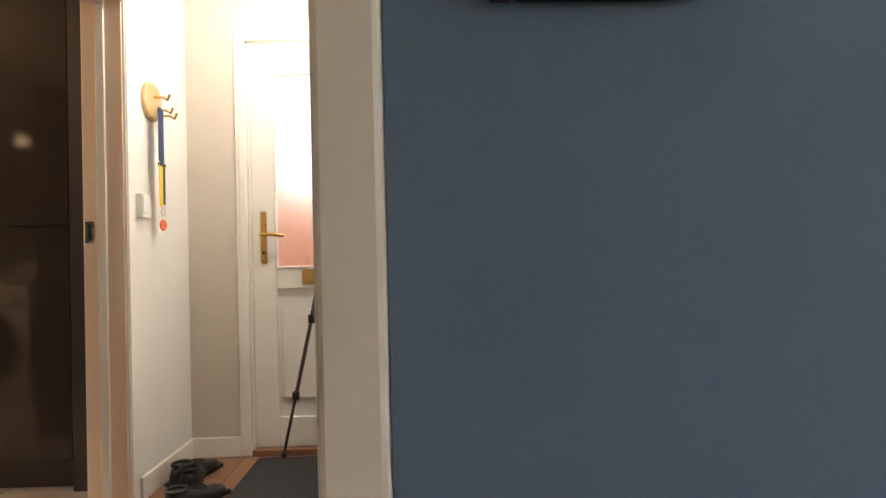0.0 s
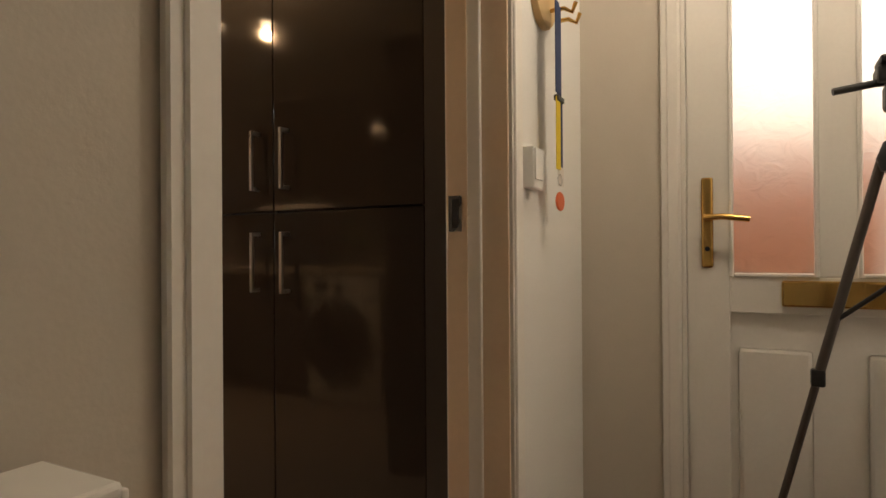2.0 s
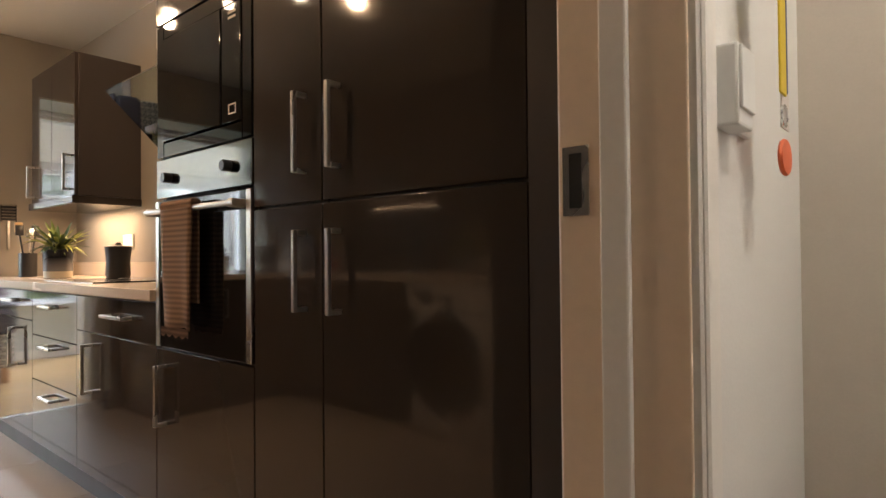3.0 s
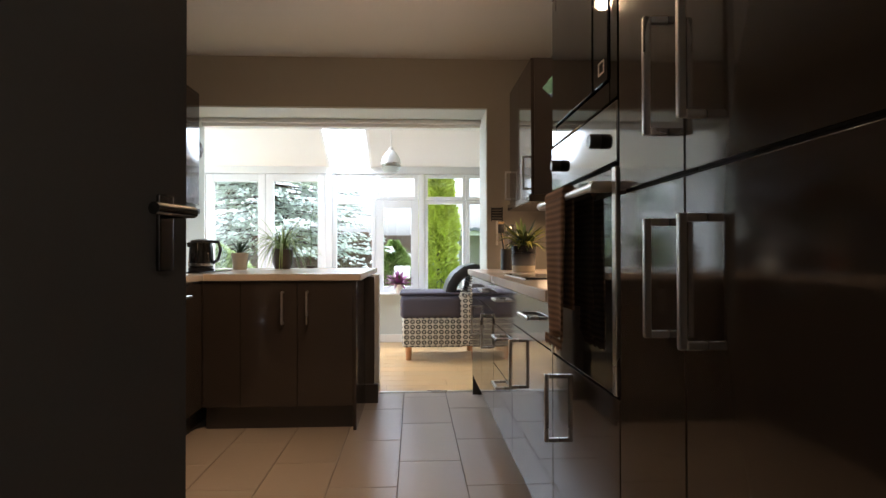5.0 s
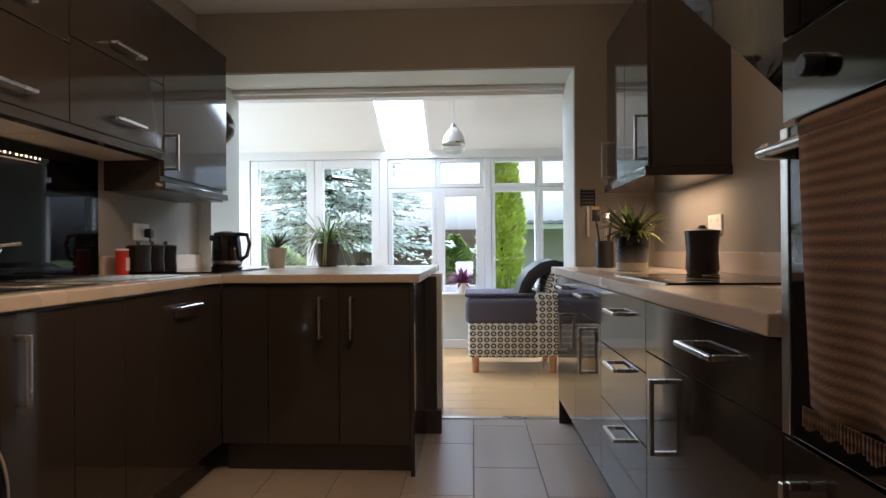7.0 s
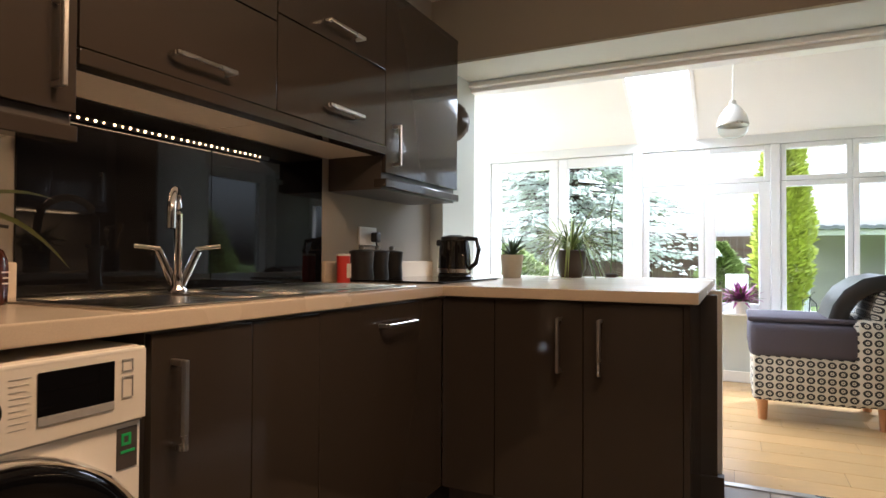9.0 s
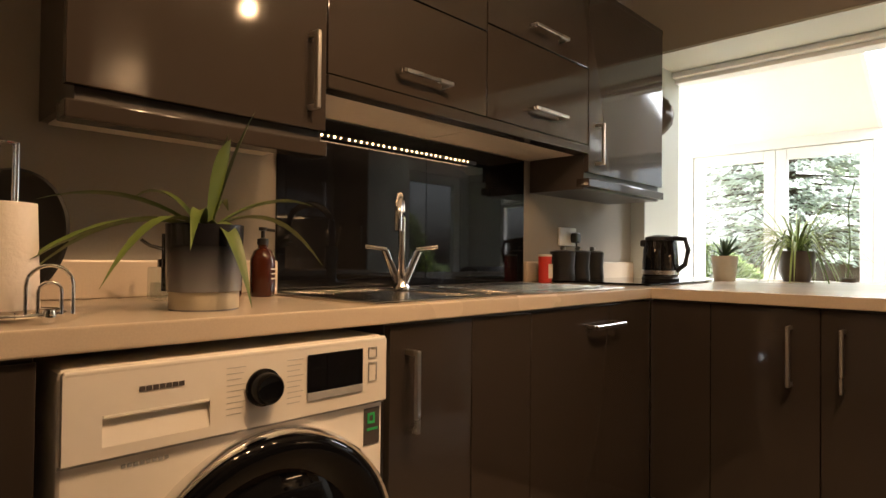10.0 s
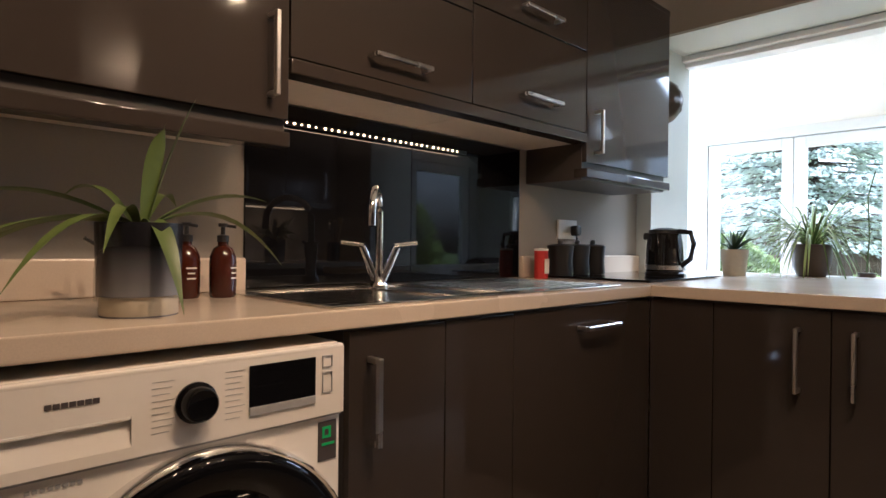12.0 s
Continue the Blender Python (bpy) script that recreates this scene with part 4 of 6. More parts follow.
part("panel", B(0, 0.008, 0, 0.598, 0, 0.522, 0.001, 1), "black_glass", sb)
part("panel", B(0, 0.008, 0.600, 1.19, 0, 0.522, 0.001, 1), "black_glass", sb)
led = thing("light_strip", pose(XL + 0.0095, 2.26, 1.385), "strip of small warm lights under the wall cabinets", "light strip")
part("rail", B(0.0, 0.012, 0, 0.85, -0.009, 0.003, 0.002), "black_plastic", led)
for i in range(33):
    y = 0.012 + i * 0.0238 + (i // 9) * 0.008
    k = 0.0042 if i % 2 else 0.0030
    dot = lathe([(0, 0.0), (k, 0.0), (k * 0.8, k * 0.5), (0, k * 0.75)], seg=10)
    part("led", dot, "led", led).matrix_local = pose(0.0122, y, -0.003, 0, 90, 0)

# ceiling spotlights
sp = thing("spotlight_bar", pose(-0.715, 2.31, KC, 0, 0, -27), "ceiling bar with four small warm glowing spotlights", "ceiling light")
part("bar", B(-0.02, 0.02, -0.56, 0.56, -0.03, 0.0, 0.006), "chrome", sp)
for i, (x, y, tx, ty, power) in enumerate(((-0.95, 1.86, None, 0, 1.9), (-0.80, 2.12, -1.63, 1.85, 9), (-0.64, 2.46, -1.75, 2.9, 6), (-0.48, 2.76, None, 0, 1.7))):
    by = (-0.51, -0.22, 0.16, 0.50)[i]
    h = part("spot_head", lathe([(0, 0.0), (0.012, 0.0), (0.012, -0.15), (0.028, -0.155), (0.034, -0.19), (0.030, -0.19), (0.024, -0.17), (0, -0.168)], seg=20), "chrome", sp, "small chrome spotlight")
    h.location = (0, by, -0.03)
    part("bulb", lathe([(0, -0.17), (0.024, -0.174), (0.030, -0.195), (0.024, -0.215), (0, -0.222)], seg=20), "bulb", h, "glowing warm bulb")
    place = Vector((x, y, KC - 0.285))
    if tx is None:
        lamp("spot_light", "POINT", Matrix.Translation(place), power, WARM, 0.03)
        continue
    aim = Vector((tx, ty, 0.75)) - place
    beam = lamp("spot_light", "SPOT", Matrix.Translation(place) @ aim.to_track_quat("-Z", "Y").to_matrix().to_4x4(), power, WARM, 0.03)
    beam.data.spot_size, beam.data.spot_blend = radians(115), 0.9
lamp("under_cabinet_light", "AREA", pose(0.45, 3.75, 1.322), 0.9, WARM, 0.06, 0.6)
lamp("strip_light", "AREA", pose(XL + 0.045, 2.685, 1.375), 0.14, WARM, 0.005, 0.85)
lamp("hall_ceiling_light", "POINT", pose(-0.2, -0.70, 2.33), 2.2, (1.0, 0.88, 0.72), 0.06)

# ---- washing machine ----
wm = thing("washing_machine", pose(-1.64, 1.582, 0, 0, 0, 90), "white washing machine with a black porthole door under the worktop", "washing machine")
part("body", B(0.0, 0.598, 0.0, 0.55, 0.015, 0.85, 0.012, 3), "white_enamel", wm)
bm = bmesh.new()
for x0, x1, z0, z1 in ((0.004, 0.055, 0.715, 0.842), (0.215, 0.594, 0.715, 0.842), (0.055, 0.215, 0.778, 0.842), (0.055, 0.215, 0.715, 0.732)):
    box(bm, x0, x1, -0.012, 0.0, z0, z1)
bmesh.ops.remove_doubles(bm, verts=bm.verts, dist=0.0005)
part("control_panel", bm, "white_enamel", wm)
part("panel_top_edge", B(0.004, 0.594, -0.0125, 0.0, 0.836, 0.848, 0.005, 3), "white_enamel", wm)


def disc_ring(points, seg=56):
    return lathe(points, seg=seg)


DX, DZ = 0.335, 0.43
d = part("door", disc_ring([(0.19, 0.012), (0.215, 0.030), (0.245, 0.038), (0.262, 0.03), (0.27, 0.0), (0.262, -0.006), (0.19, -0.002)]), "black_glass", wm, "round black door ring")
d.matrix_local = pose(DX, -0.0, DZ, 90, 0, 0)
g = part("door_glass", disc_ring([(0, 0.03), (0.08, 0.038), (0.15, 0.03), (0.192, 0.012)]), "black_glass", d, "dark porthole glass")
r_ = part("chrome_ring", disc_ring([(0.262, 0.029), (0.267, 0.032), (0.272, 0.024), (0.274, 0.0), (0.265, 0.0)]), "chrome", d, "chrome ring round the door")
k = part("knob", lathe([(0, 0.0), (0.033, 0.0), (0.033, 0.005), (0.028, 0.008), (0.027, 0.026), (0.024, 0.029), (0.016, 0.027), (0, 0.026)], seg=36), "black_glass", wm, "black programme dial")
k.matrix_local = pose(0.31, -0.012, 0.782, 90, 0, 0)
part("display", B(0.40, 0.53, -0.0155, -0.0125, 0.757, 0.828, 0.001, 1), "black_glass", wm, "black display window")
part("button_strip", B(0.40, 0.53, -0.0158, -0.0128, 0.742, 0.7565, 0.001, 1), "grey_plastic", wm, "row of small grey buttons")
for z0, z1 in ((0.806, 0.828), (0.758, 0.797)):
    part("button", bar_rect(bmesh.new(), "x", 0.545, 0.567, z0, z1, -0.0145, -0.0125, 0.0018, 0), "grey_plastic", wm)
bm = bmesh.new()
vs = [bm.verts.new(p) for p in ((0.055, -0.012, 0.732), (0.215, -0.012, 0.732), (0.215, -0.0005, 0.772), (0.055, -0.0005, 0.772))]
bm.faces.new(vs)
part("drawer_recess", bm, "white_enamel", wm, "sloping detergent drawer grip")
part("drawer_lip", B(0.055, 0.215, -0.0125, -0.006, 0.772, 0.779, 0.002, 1), "white_enamel", wm)
part("seam", B(0.002, 0.596, -0.0008, 0.001, 0.708, 0.7135), "grey_plastic", wm)
bm = bmesh.new()
for i in range(7):
    box(bm, 0.105 + i * 0.0098, 0.1132 + i * 0.0098, -0.0135, -0.0118, 0.806, 0.8135)
part("maker_mark", bm, "ink", wm, "dark lettering bar on the panel")
for sx in (0.243, 0.358):
    bm = bmesh.new()
    for i in range(9):
        box(bm, sx, sx + 0.026 + 0.004 * (i % 3), -0.0128, -0.012, 0.744 + i * 0.0098, 0.7449 + i * 0.0098)
    part("programme_mark", bm, "grey_plastic", wm, "rows of fine programme markings")
part("energy_label", B(0.545, 0.585, -0.002, 0.0006, 0.625, 0.70), "ink", wm, "black sticker with green print")
bm = bar_rect(bmesh.new(), "x", 0.553, 0.572, 0.668, 0.69, -0.0032, -0.0021, 0.005, 0)
box(bm, 0.552, 0.58, -0.0032, -0.0021, 0.654, 0.659)
part("sticker_print", bm, "green", wm)
bm = bmesh.new()
for i in range(8):
    box(bm, 0.085 + i * 0.009, 0.091 + i * 0.009, -0.0015, 0.0004, 0.692, 0.6975)
part("small_mark", bm, "grey_plastic", wm)

# ---- front door ----
fd = thing("door_4", pose(FD + 0.03, FY1 - 0.012, 0.03, 0, 0, -90), "white panelled front door with two frosted panes", "front door")
fd["kind"] = "structure"
W_, H_ = FY1 - FY0 - 0.024, 2.03
bm = bmesh.new()
gx = [(0.115, 0.335), (0.425, 0.66)]
for x0, x1, z0, z1 in ((0, 0.115, 0, H_), (0.335, 0.425, 0.905, 1.90), (0.66, W_, 0, H_), (0.115, 0.66, 1.90, H_), (0.115, 0.66, 0.80, 0.905), (0.115, 0.66, 0, 0.15)):
    box(bm, x0, x1, 0, 0.05, z0, z1, 0.003, 1)
part("leaf", bm, "trim", fd)
part("lower_panel", B(0.115, 0.66, 0.018, 0.035, 0.15, 0.80), "trim", fd)
for x0, x1 in gx:
    part("raised_panel", B(x0 + 0.02, x1 - 0.015, 0.004, 0.02, 0.24, 0.70, 0.012, 2), "trim", fd)
    p_ = part("pane", B(x0 - 0.003, x1 + 0.003, 0.02, 0.028, 0.902, 1.903), "frosted", fd, "frosted glass pane")
    p_.visible_shadow = False
    part("glazing_bead", bar_rect(bmesh.new(), "x", x0 - 0.002, x1 + 0.002, 0.903, 1.902, -0.006, 0.019, 0.012, 0.003), "trim", fd)
hn = part("door_handle", B(0.040, 0.072, -0.010, 0.0, 0.93, 1.195, 0.006, 2), "brass", fd, "brass lever handle on a long plate")
bm = tube([(0.056, -0.008, 1.075), (0.056, -0.05, 1.075)], 0.009)
tube([(0.05, -0.05, 1.075), (0.10, -0.054, 1.077), (0.168, -0.048, 1.068)], 0.009, 10, bm)
part("lever", bm, "brass", hn)
part("keyhole", lathe([(0, 0), (0.007, 0), (0.007, 0.003), (0, 0.003)], seg=12), "black_plastic", hn).matrix_local = pose(0.056, -0.0105, 0.985, 90, 0, 0)
part("letterbox", B(0.245, 0.55, -0.014, 0.0, 0.822, 0.895, 0.006, 2), "brass", fd, "brass letterbox flap")
for z in (0.35, 1.05, 1.75):
    part("hinge", B(W_ - 0.01, W_ + 0.018, -0.012, 0.002, z, z + 0.085, 0.003), "upvc", fd)
structure("door_frame", bar_rect(bmesh.new(), "y", FY0, FY1, -0.02, 2.10, FD + 0.005, FD + 0.10, 0.011, 0.001), "trim", "white front door frame", "door frame")
structure("trim_threshold", B(FD - 0.01, FD + 0.12, FY0, FY1, -0.004, 0.028, 0.004), "dark_wood", "brown wooden threshold", "trim")

# kitchen door, open into the kitchen
kd = thing("door_5", pose(-0.98, KIT_Y + 0.025, 0.01, 0, 0, 78), "grey painted kitchen door standing open", "door")
kd["kind"] = "structure"
part("leaf", B(0, 0.86, 0, 0.038, 0, 2.0, 0.003, 1), "door_grey", kd)
for y, s in ((-0.0, -1), (0.038, 1)):
    hn = part("door_handle", B(0.777, 0.813, min(y, y + s * 0.008), max(y, y + s * 0.008), 0.985, 1.103, 0.003, 2), "dark_chrome", kd, "chrome lever handle on a back plate")
    bm = tube([(0.795, y, 1.075), (0.795, y + s * 0.05, 1.075), (0.70, y + s * 0.052, 1.075)], 0.009)
    part("lever", bm, "dark_chrome", hn)
# living room door, open against the stairs wall
ld = thing("door_6", pose(LX + 0.118, -1.209, 0.01, 0, 0, 0), "white flush living room door standing open", "door")
ld["kind"] = "structure"
part("leaf", B(0, 0.87, 0, 0.036, 0, 2.0, 0.003, 1), "hall_paint", ld)
hn = part("door_handle", B(0.79, 0.835, 0.036, 0.044, 0.99, 1.12, 0.003, 2), "chrome", ld, "chrome lever handle on a back plate")
part("lever", tube([(0.812, 0.04, 1.085), (0.812, 0.085, 1.085), (0.705, 0.087, 1.085)], 0.009), "chrome", hn)
sk_ = thing("strike_plate", pose(DR, 0.08, 1.06), "steel strike plate in the door lining", "strike plate")
part("plate", bar_rect(bmesh.new(), "y", 0.003, 0.038, 0, 0.085, -0.002, 0.0, 0.009, 0), "steel", sk_)
part("hole", B(-0.0012, 0.0, 0.012, 0.029, 0.009, 0.076), "black_matt", sk_)

# ---- hall things ----
rd = thing("radiator", pose(-1.81, HALL_Y - 0.03, 0.15), "white convector radiator under the picture", "radiator")
part("panel", B(0.0, 0.575, -0.075, -0.062, 0, 0.70, 0.005), "white_enamel", rd)
for i in range(15):
    x = 0.025 + i * 0.0362
    part("ridge", B(x, x + 0.022, -0.0785, -0.0745, 0.05, 0.635, 0.0019, 3), "white_enamel", rd)
bm = B(0.0, 0.575, -0.095, 0.0, 0.70, 0.712, 0.004)
part("top_grille", bm, "white_enamel", rd)
part("side_cover", B(-0.006, 0.0, -0.092, 0.0, 0.0, 0.705, 0.002), "white_enamel", rd)
part("side_cover", B(0.575, 0.581, -0.092, 0.0, 0.0, 0.705, 0.002), "white_enamel", rd)
part("bracket", B(0.1, 0.45, -0.06, 0.029, 0.3, 0.36), "white_enamel", rd)
vl = part("valve", lathe([(0, 0), (0.022, 0), (0.024, 0.04), (0.02, 0.07), (0, 0.075)], seg=16), "black_plastic", rd, "dark radiator valve")
vl.location = (-0.035, -0.05, 0.56)
part("pipe", tube([(-0.035, -0.05, 0.56), (-0.035, -0.05, -0.148)], 0.0075), "white_enamel", rd)
part("pipe", tube([(-0.035, -0.05, 0.575), (0.0, -0.05, 0.575)], 0.009), "steel", rd)

pc = thing("framed_picture", pose(-1.18, HALL_Y - 0.001, 1.30), "dark framed picture hung over the radiator", "picture")
part("frame", bar_rect(bmesh.new(), "x", -0.95, 0.0, 0, 0.72, -0.025, 0, 0.036, 0.006), "frame_blue", pc)
part("canvas", B(-0.918, -0.032, -0.015, -0.004, 0.032, 0.688), "picture", pc)
pc = thing("framed_picture", pose(LX - 0.001, -1.33, 1.165), "dark framed picture hung on the blue wall", "picture")
part("frame", bar_rect(bmesh.new(), "y", -0.12, 0.05, 0, 0.24, -0.02, 0, 0.02, 0.003), "frame_blue", pc)
part("canvas", B(-0.012, -0.002, -0.102, 0.032, 0.018, 0.222), "picture", pc)

kh = thing("key_holder", pose(0.01, HALL_Y, 1.68), "round wooden hook board on the hall wall", "key holder")
d_ = part("board", lathe([(0, 0.0), (0.085, 0.0), (0.085, 0.012), (0.08, 0.018), (0, 0.018)], seg=36), "pine", kh)
d_.matrix_local = pose(0, 0, 0, 90, 0, 0)
for x, z in ((0.03, -0.03), (0.07, -0.045), (0.0, 0.02)):
    part("hook", tube([(x, -0.018, z), (x, -0.055, z), (x + 0.004, -0.075, z - 0.012), (x + 0.004, -0.085, z + 0.012)], 0.006, 8), "brass", kh)
ly = thing("lanyard", pose(-0.008, HALL_Y - 0.045, 1.65) @ Matrix.Diagonal((1.3, 1, 1, 1)), "yellow and navy lanyard with a key tag hung from the hook", "lanyard")
part("strap", B(0.004, 0.030, -0.004, -0.001, -0.245, -0.0, 0.001, 1), "navy", ly)
part("strap", B(-0.018, 0.006, -0.009, -0.006, -0.235, 0.0, 0.001, 1), "navy", ly)
part("strap", B(-0.016, 0.010, -0.009, -0.006, -0.43, -0.245, 0.001, 1), "yellow", ly, "yellow webbing strap")
part("strap", B(0.010, 0.034, -0.005, -0.002, -0.42, -0.25, 0.001, 1), "navy", ly)
part("clip", B(-0.014, 0.03, -0.012, 0.0, -0.255, -0.24, 0.002, 1), "black_plastic", ly)
part("paper_tag", B(0.005, 0.04, -0.004, -0.002, -0.47, -0.42), "label", ly, "small white paper tag")
part("ring", tube(arc((0.01, -0.006, -0.455), 0.014, 0, 360, 16), 0.0018, 6), "chrome", ly)
t_ = part("key_tag", lathe([(0, 0), (0.023, 0), (0.025, 0.003), (0.023, 0.006), (0, 0.006)], seg=24), "orange", ly, "round orange key tag")
t_.matrix_local = pose(0.012, -0.002, -0.51, 90, 0, 0)
ct = thing("thermostat", pose(-0.10, HALL_Y, 1.165), "small white plastic control box on the wall", "thermostat")
part("case", B(-0.035, 0.03, -0.03, 0, 0, 0.10, 0.004), "white_plastic", ct)
part("cover", B(-0.032, 0.027, -0.034, -0.029, 0.02, 0.096, 0.002), "white_plastic", ct)
sw = thing("light_switch", pose(-0.03, HALL_Y, 1.17), "white light switch plate beside the control box", "light switch")
part("plate", B(-0.04, 0.04, -0.009, 0, 0, 0.086, 0.003), "white_plastic", sw)
part("rocker", B(-0.012, 0.012, -0.013, -0.008, 0.026, 0.06, 0.002), "white_plastic", sw)

# handrail
hr = thing("handrail", pose(-0.28, HR, 1.20), "orange-brown wooden handrail on the stairs wall", "handrail")
part("rail", tube([(0.0, 0.05, 0.0), (-1.45, 0.05, 0.19)], 0.024, 14), "beech", hr)
for s in (0.12, 0.72, 1.32):
    part("bracket", tube([(-s, 0.05, s * 0.131 - 0.02), (-s, 0.03, s * 0.131 - 0.05), (-s, 0.0, s * 0.131 - 0.05)], 0.007, 8), "steel", hr)

# doormat
tagged(part("doormat", B(-0.30, 0.34, -1.16, -0.38, -0.004, 0.010, 0.004), "mat"), "charcoal doormat on the hall floor inside the front door", "doormat")


def shoe(m, label):
    e = thing("shoe", m, label, "shoe", "pair of black shoes")
    bm = bmesh.new()
    rings = []
    n_ = 12
    for i in range(n_ + 1):
        s = i / n_
        wdt = 0.036 + 0.012 * math.sin(s * math.pi) + (0.008 if s > 0.55 else 0) * math.sin((s - 0.55) / 0.45 * math.pi) if 0 < s < 1 else 0.02
        top = 0.085 - 0.045 * max(0, (s - 0.35) / 0.65) ** 0.7 if s > 0.35 else 0.085
        if s in (0, 1):
            top *= 0.75
        rings.append([bm.verts.new((s * 0.28, wdt * math.cos(a), 0.018 + (top - 0.018) * max(0, math.sin(a)) ** 0.7)) for a in [math.pi * k / 10 for k in range(11)]])
    for p, q in zip(rings, rings[1:]):
        for k in range(10):
            bm.faces.new((p[k], p[k + 1], q[k + 1], q[k]))
    bm.faces.new(rings[0][::-1])
    bm.faces.new(rings[-1])
    bmesh.ops.recalc_face_normals(bm, faces=bm.faces)
    part("upper", bm, "leather", e, smooth=True)
    part("sole", B(-0.004, 0.286, -0.045, 0.045, 0.0, 0.02, 0.008, 2), "black_matt", e)
    bm = bmesh.new()
    for i in range(4):
        x = 0.12 + i * 0.018
        tube([(x, -0.022, 0.074 - i * 0.004), (x + 0.006, 0, 0.084 - i * 0.005), (x, 0.022, 0.074 - i * 0.004)], 0.003, 6, bm)
    part("laces", bm, "black_matt", e)
    part("collar", tube(arc((0.055, 0, 0.088), 0.038, 0, 360, 18, "xy"), 0.008, 8), "leather", e)
    return e


sh = shoe(pose(-0.06, -0.19, 0.0, 0, 0, 12), "black leather lace-up shoe lying on the hall floor")
copy_thing(sh, pose(0.00, -0.105, 0.0, 0, 0, -18))
copy_thing(sh, pose(-0.30, -0.20, 0.0, 0, 0, -30))

# tripod
TX, TY = 0.22, -0.82
tp = thing("camera_tripod", pose(TX, TY, 0.012), "dark metal camera tripod standing on the doormat", "tripod")
for a, reach in ((70, 0.34), (290, 0.34), (200, 0.14)):
    ca, sa = math.cos(radians(a)), math.sin(radians(a))
    top = Vector((0.03 * ca, 0.03 * sa, 1.22))
    foot = Vector((min(reach * ca, 0.12), reach * sa, 0.012))
    lg = part("leg", tube([top, top.lerp(foot, 0.45)], 0.012, 10), "aluminium", tp)
    part("lower_leg", tube([top.lerp(foot, 0.44), top.lerp(foot, 0.76)], 0.0095, 10), "aluminium", lg)
    part("lower_leg", tube([top.lerp(foot, 0.75), foot], 0.0075, 10), "aluminium", lg)
    for s in (0.45, 0.76):
        c = top.lerp(foot, s)
        part("leg_lock", box(bmesh.new(), c.x - 0.016, c.x + 0.016, c.y - 0.016, c.y + 0.016, c.z - 0.022, c.z + 0.022, 0.006), "black_plastic", lg)
    part("rubber_foot", lathe([(0, -0.012), (0.014, -0.012), (0.014, 0.012), (0.008, 0.02), (0, 0.02)], foot.x, foot.y, 12), "black_plastic", lg).location = (0, 0, 0.0)
    part("strut", tube([(0.0, 0.0, 0.93), tuple(top.lerp(foot, 0.33))], 0.006, 8), "black_plastic", tp)
part("centre_column", tube([(0, 0, 0.80), (0, 0, 1.33)], 0.011, 12), "aluminium", tp)
part("shoulder", lathe([(0, 1.18), (0.035, 1.18), (0.045, 1.21), (0.03, 1.25), (0, 1.26)], seg=20), "black_plastic", tp)
hd_ = part("head", box(B(-0.03, 0.03, -0.028, 0.028, 1.32, 1.385, 0.01), -0.035, 0.035, -0.045, 0.045, 1.385, 1.425, 0.008), "black_plastic", tp)
part("plate", B(-0.045, 0.045, -0.04, 0.04, 1.426, 1.445, 0.006), "black_plastic", hd_)
part("pan_handle", tube([(0, 0.03, 1.39), (-0.02, 0.13, 1.375)], 0.009, 10), "black_plastic", hd_)
part("crank", tube([(0, 0, 1.15), (0.04, -0.03, 1.12), (0.04, -0.03, 1.08)], 0.006, 8), "black_plastic", tp)

# ---- kitchen things ----
# sink
sn = thing("sink", pose(-1.90, 2.165, 0.9105), "stainless steel sink with drainer set in the worktop", "sink")
bm = bmesh.new()
for x0, x1, y0, y1 in ((-0.245, -0.205, 0, 1.12), (0.205, 0.245, 0, 1.12), (-0.205, 0.205, 0, 0.05), (-0.205, 0.205, 0.38, 0.43), (-0.205, 0.205, 0.56, 1.12)):
    box(bm, x0, x1, y0, y1, 0, 0.006, 0.002, 1)
part("rim", bm, "sink_steel", sn)
part("bowl", B(-0.205, 0.205, 0.05, 0.38, 0.0005, 0.0015), "sink_steel", sn)
part("small_bowl", B(-0.205, 0.205, 0.43, 0.56, 0.0005, 0.0015), "sink_steel", sn)
for i in range(9):
    x = -0.17 + i * 0.042
    part("drain_rib", B(x, x + 0.014, 0.60, 1.08, 0.006, 0.010, 0.0025, 1), "sink_steel", sn)
tap = thing("mixer_tap", pose(-2.02, 2.57, 0.917, 0, 0, -46), "chrome mixer tap with two lever handles and a tall spout", "tap")
part("base", lathe([(0, 0), (0.026, 0), (0.026, 0.008), (0.018, 0.015), (0.018, 0.05), (0, 0.05)], seg=24), "chrome", tap)
sp_ = [(0, 0, 0.03), (0, 0, 0.15), (0, 0, 0.20)] + arc((0.075, 0, 0.20), 0.075, 180, 10, 12) + [(0.152, 0, 0.17)]
part("spout", tube(sp_, 0.011, 14), "chrome", tap)
for s in (-1, 1):
    part("valve_arm", tube([(0, s * 0.01, 0.02), (0, s * 0.05, 0.115)], 0.012, 12), "chrome", tap)
    part("lever", tube([(0, s * 0.045, 0.12), (0.0, s * 0.11, 0.128)], 0.006, 10), "chrome", tap)
# hob
hb = thing("hob", pose(0.30, 2.55, 0.9105), "flat black glass hob set in the worktop under the hood", "hob")
part("glass_top", B(-0.24, 0.24, 0, 0.62, 0, 0.006, 0.002), "black_glass", hb)
part("edge", B(-0.246, -0.24, 0, 0.62, 0, 0.005), "steel", hb)
part("edge", B(0.24, 0.246, 0, 0.62, 0, 0.005), "steel", hb)
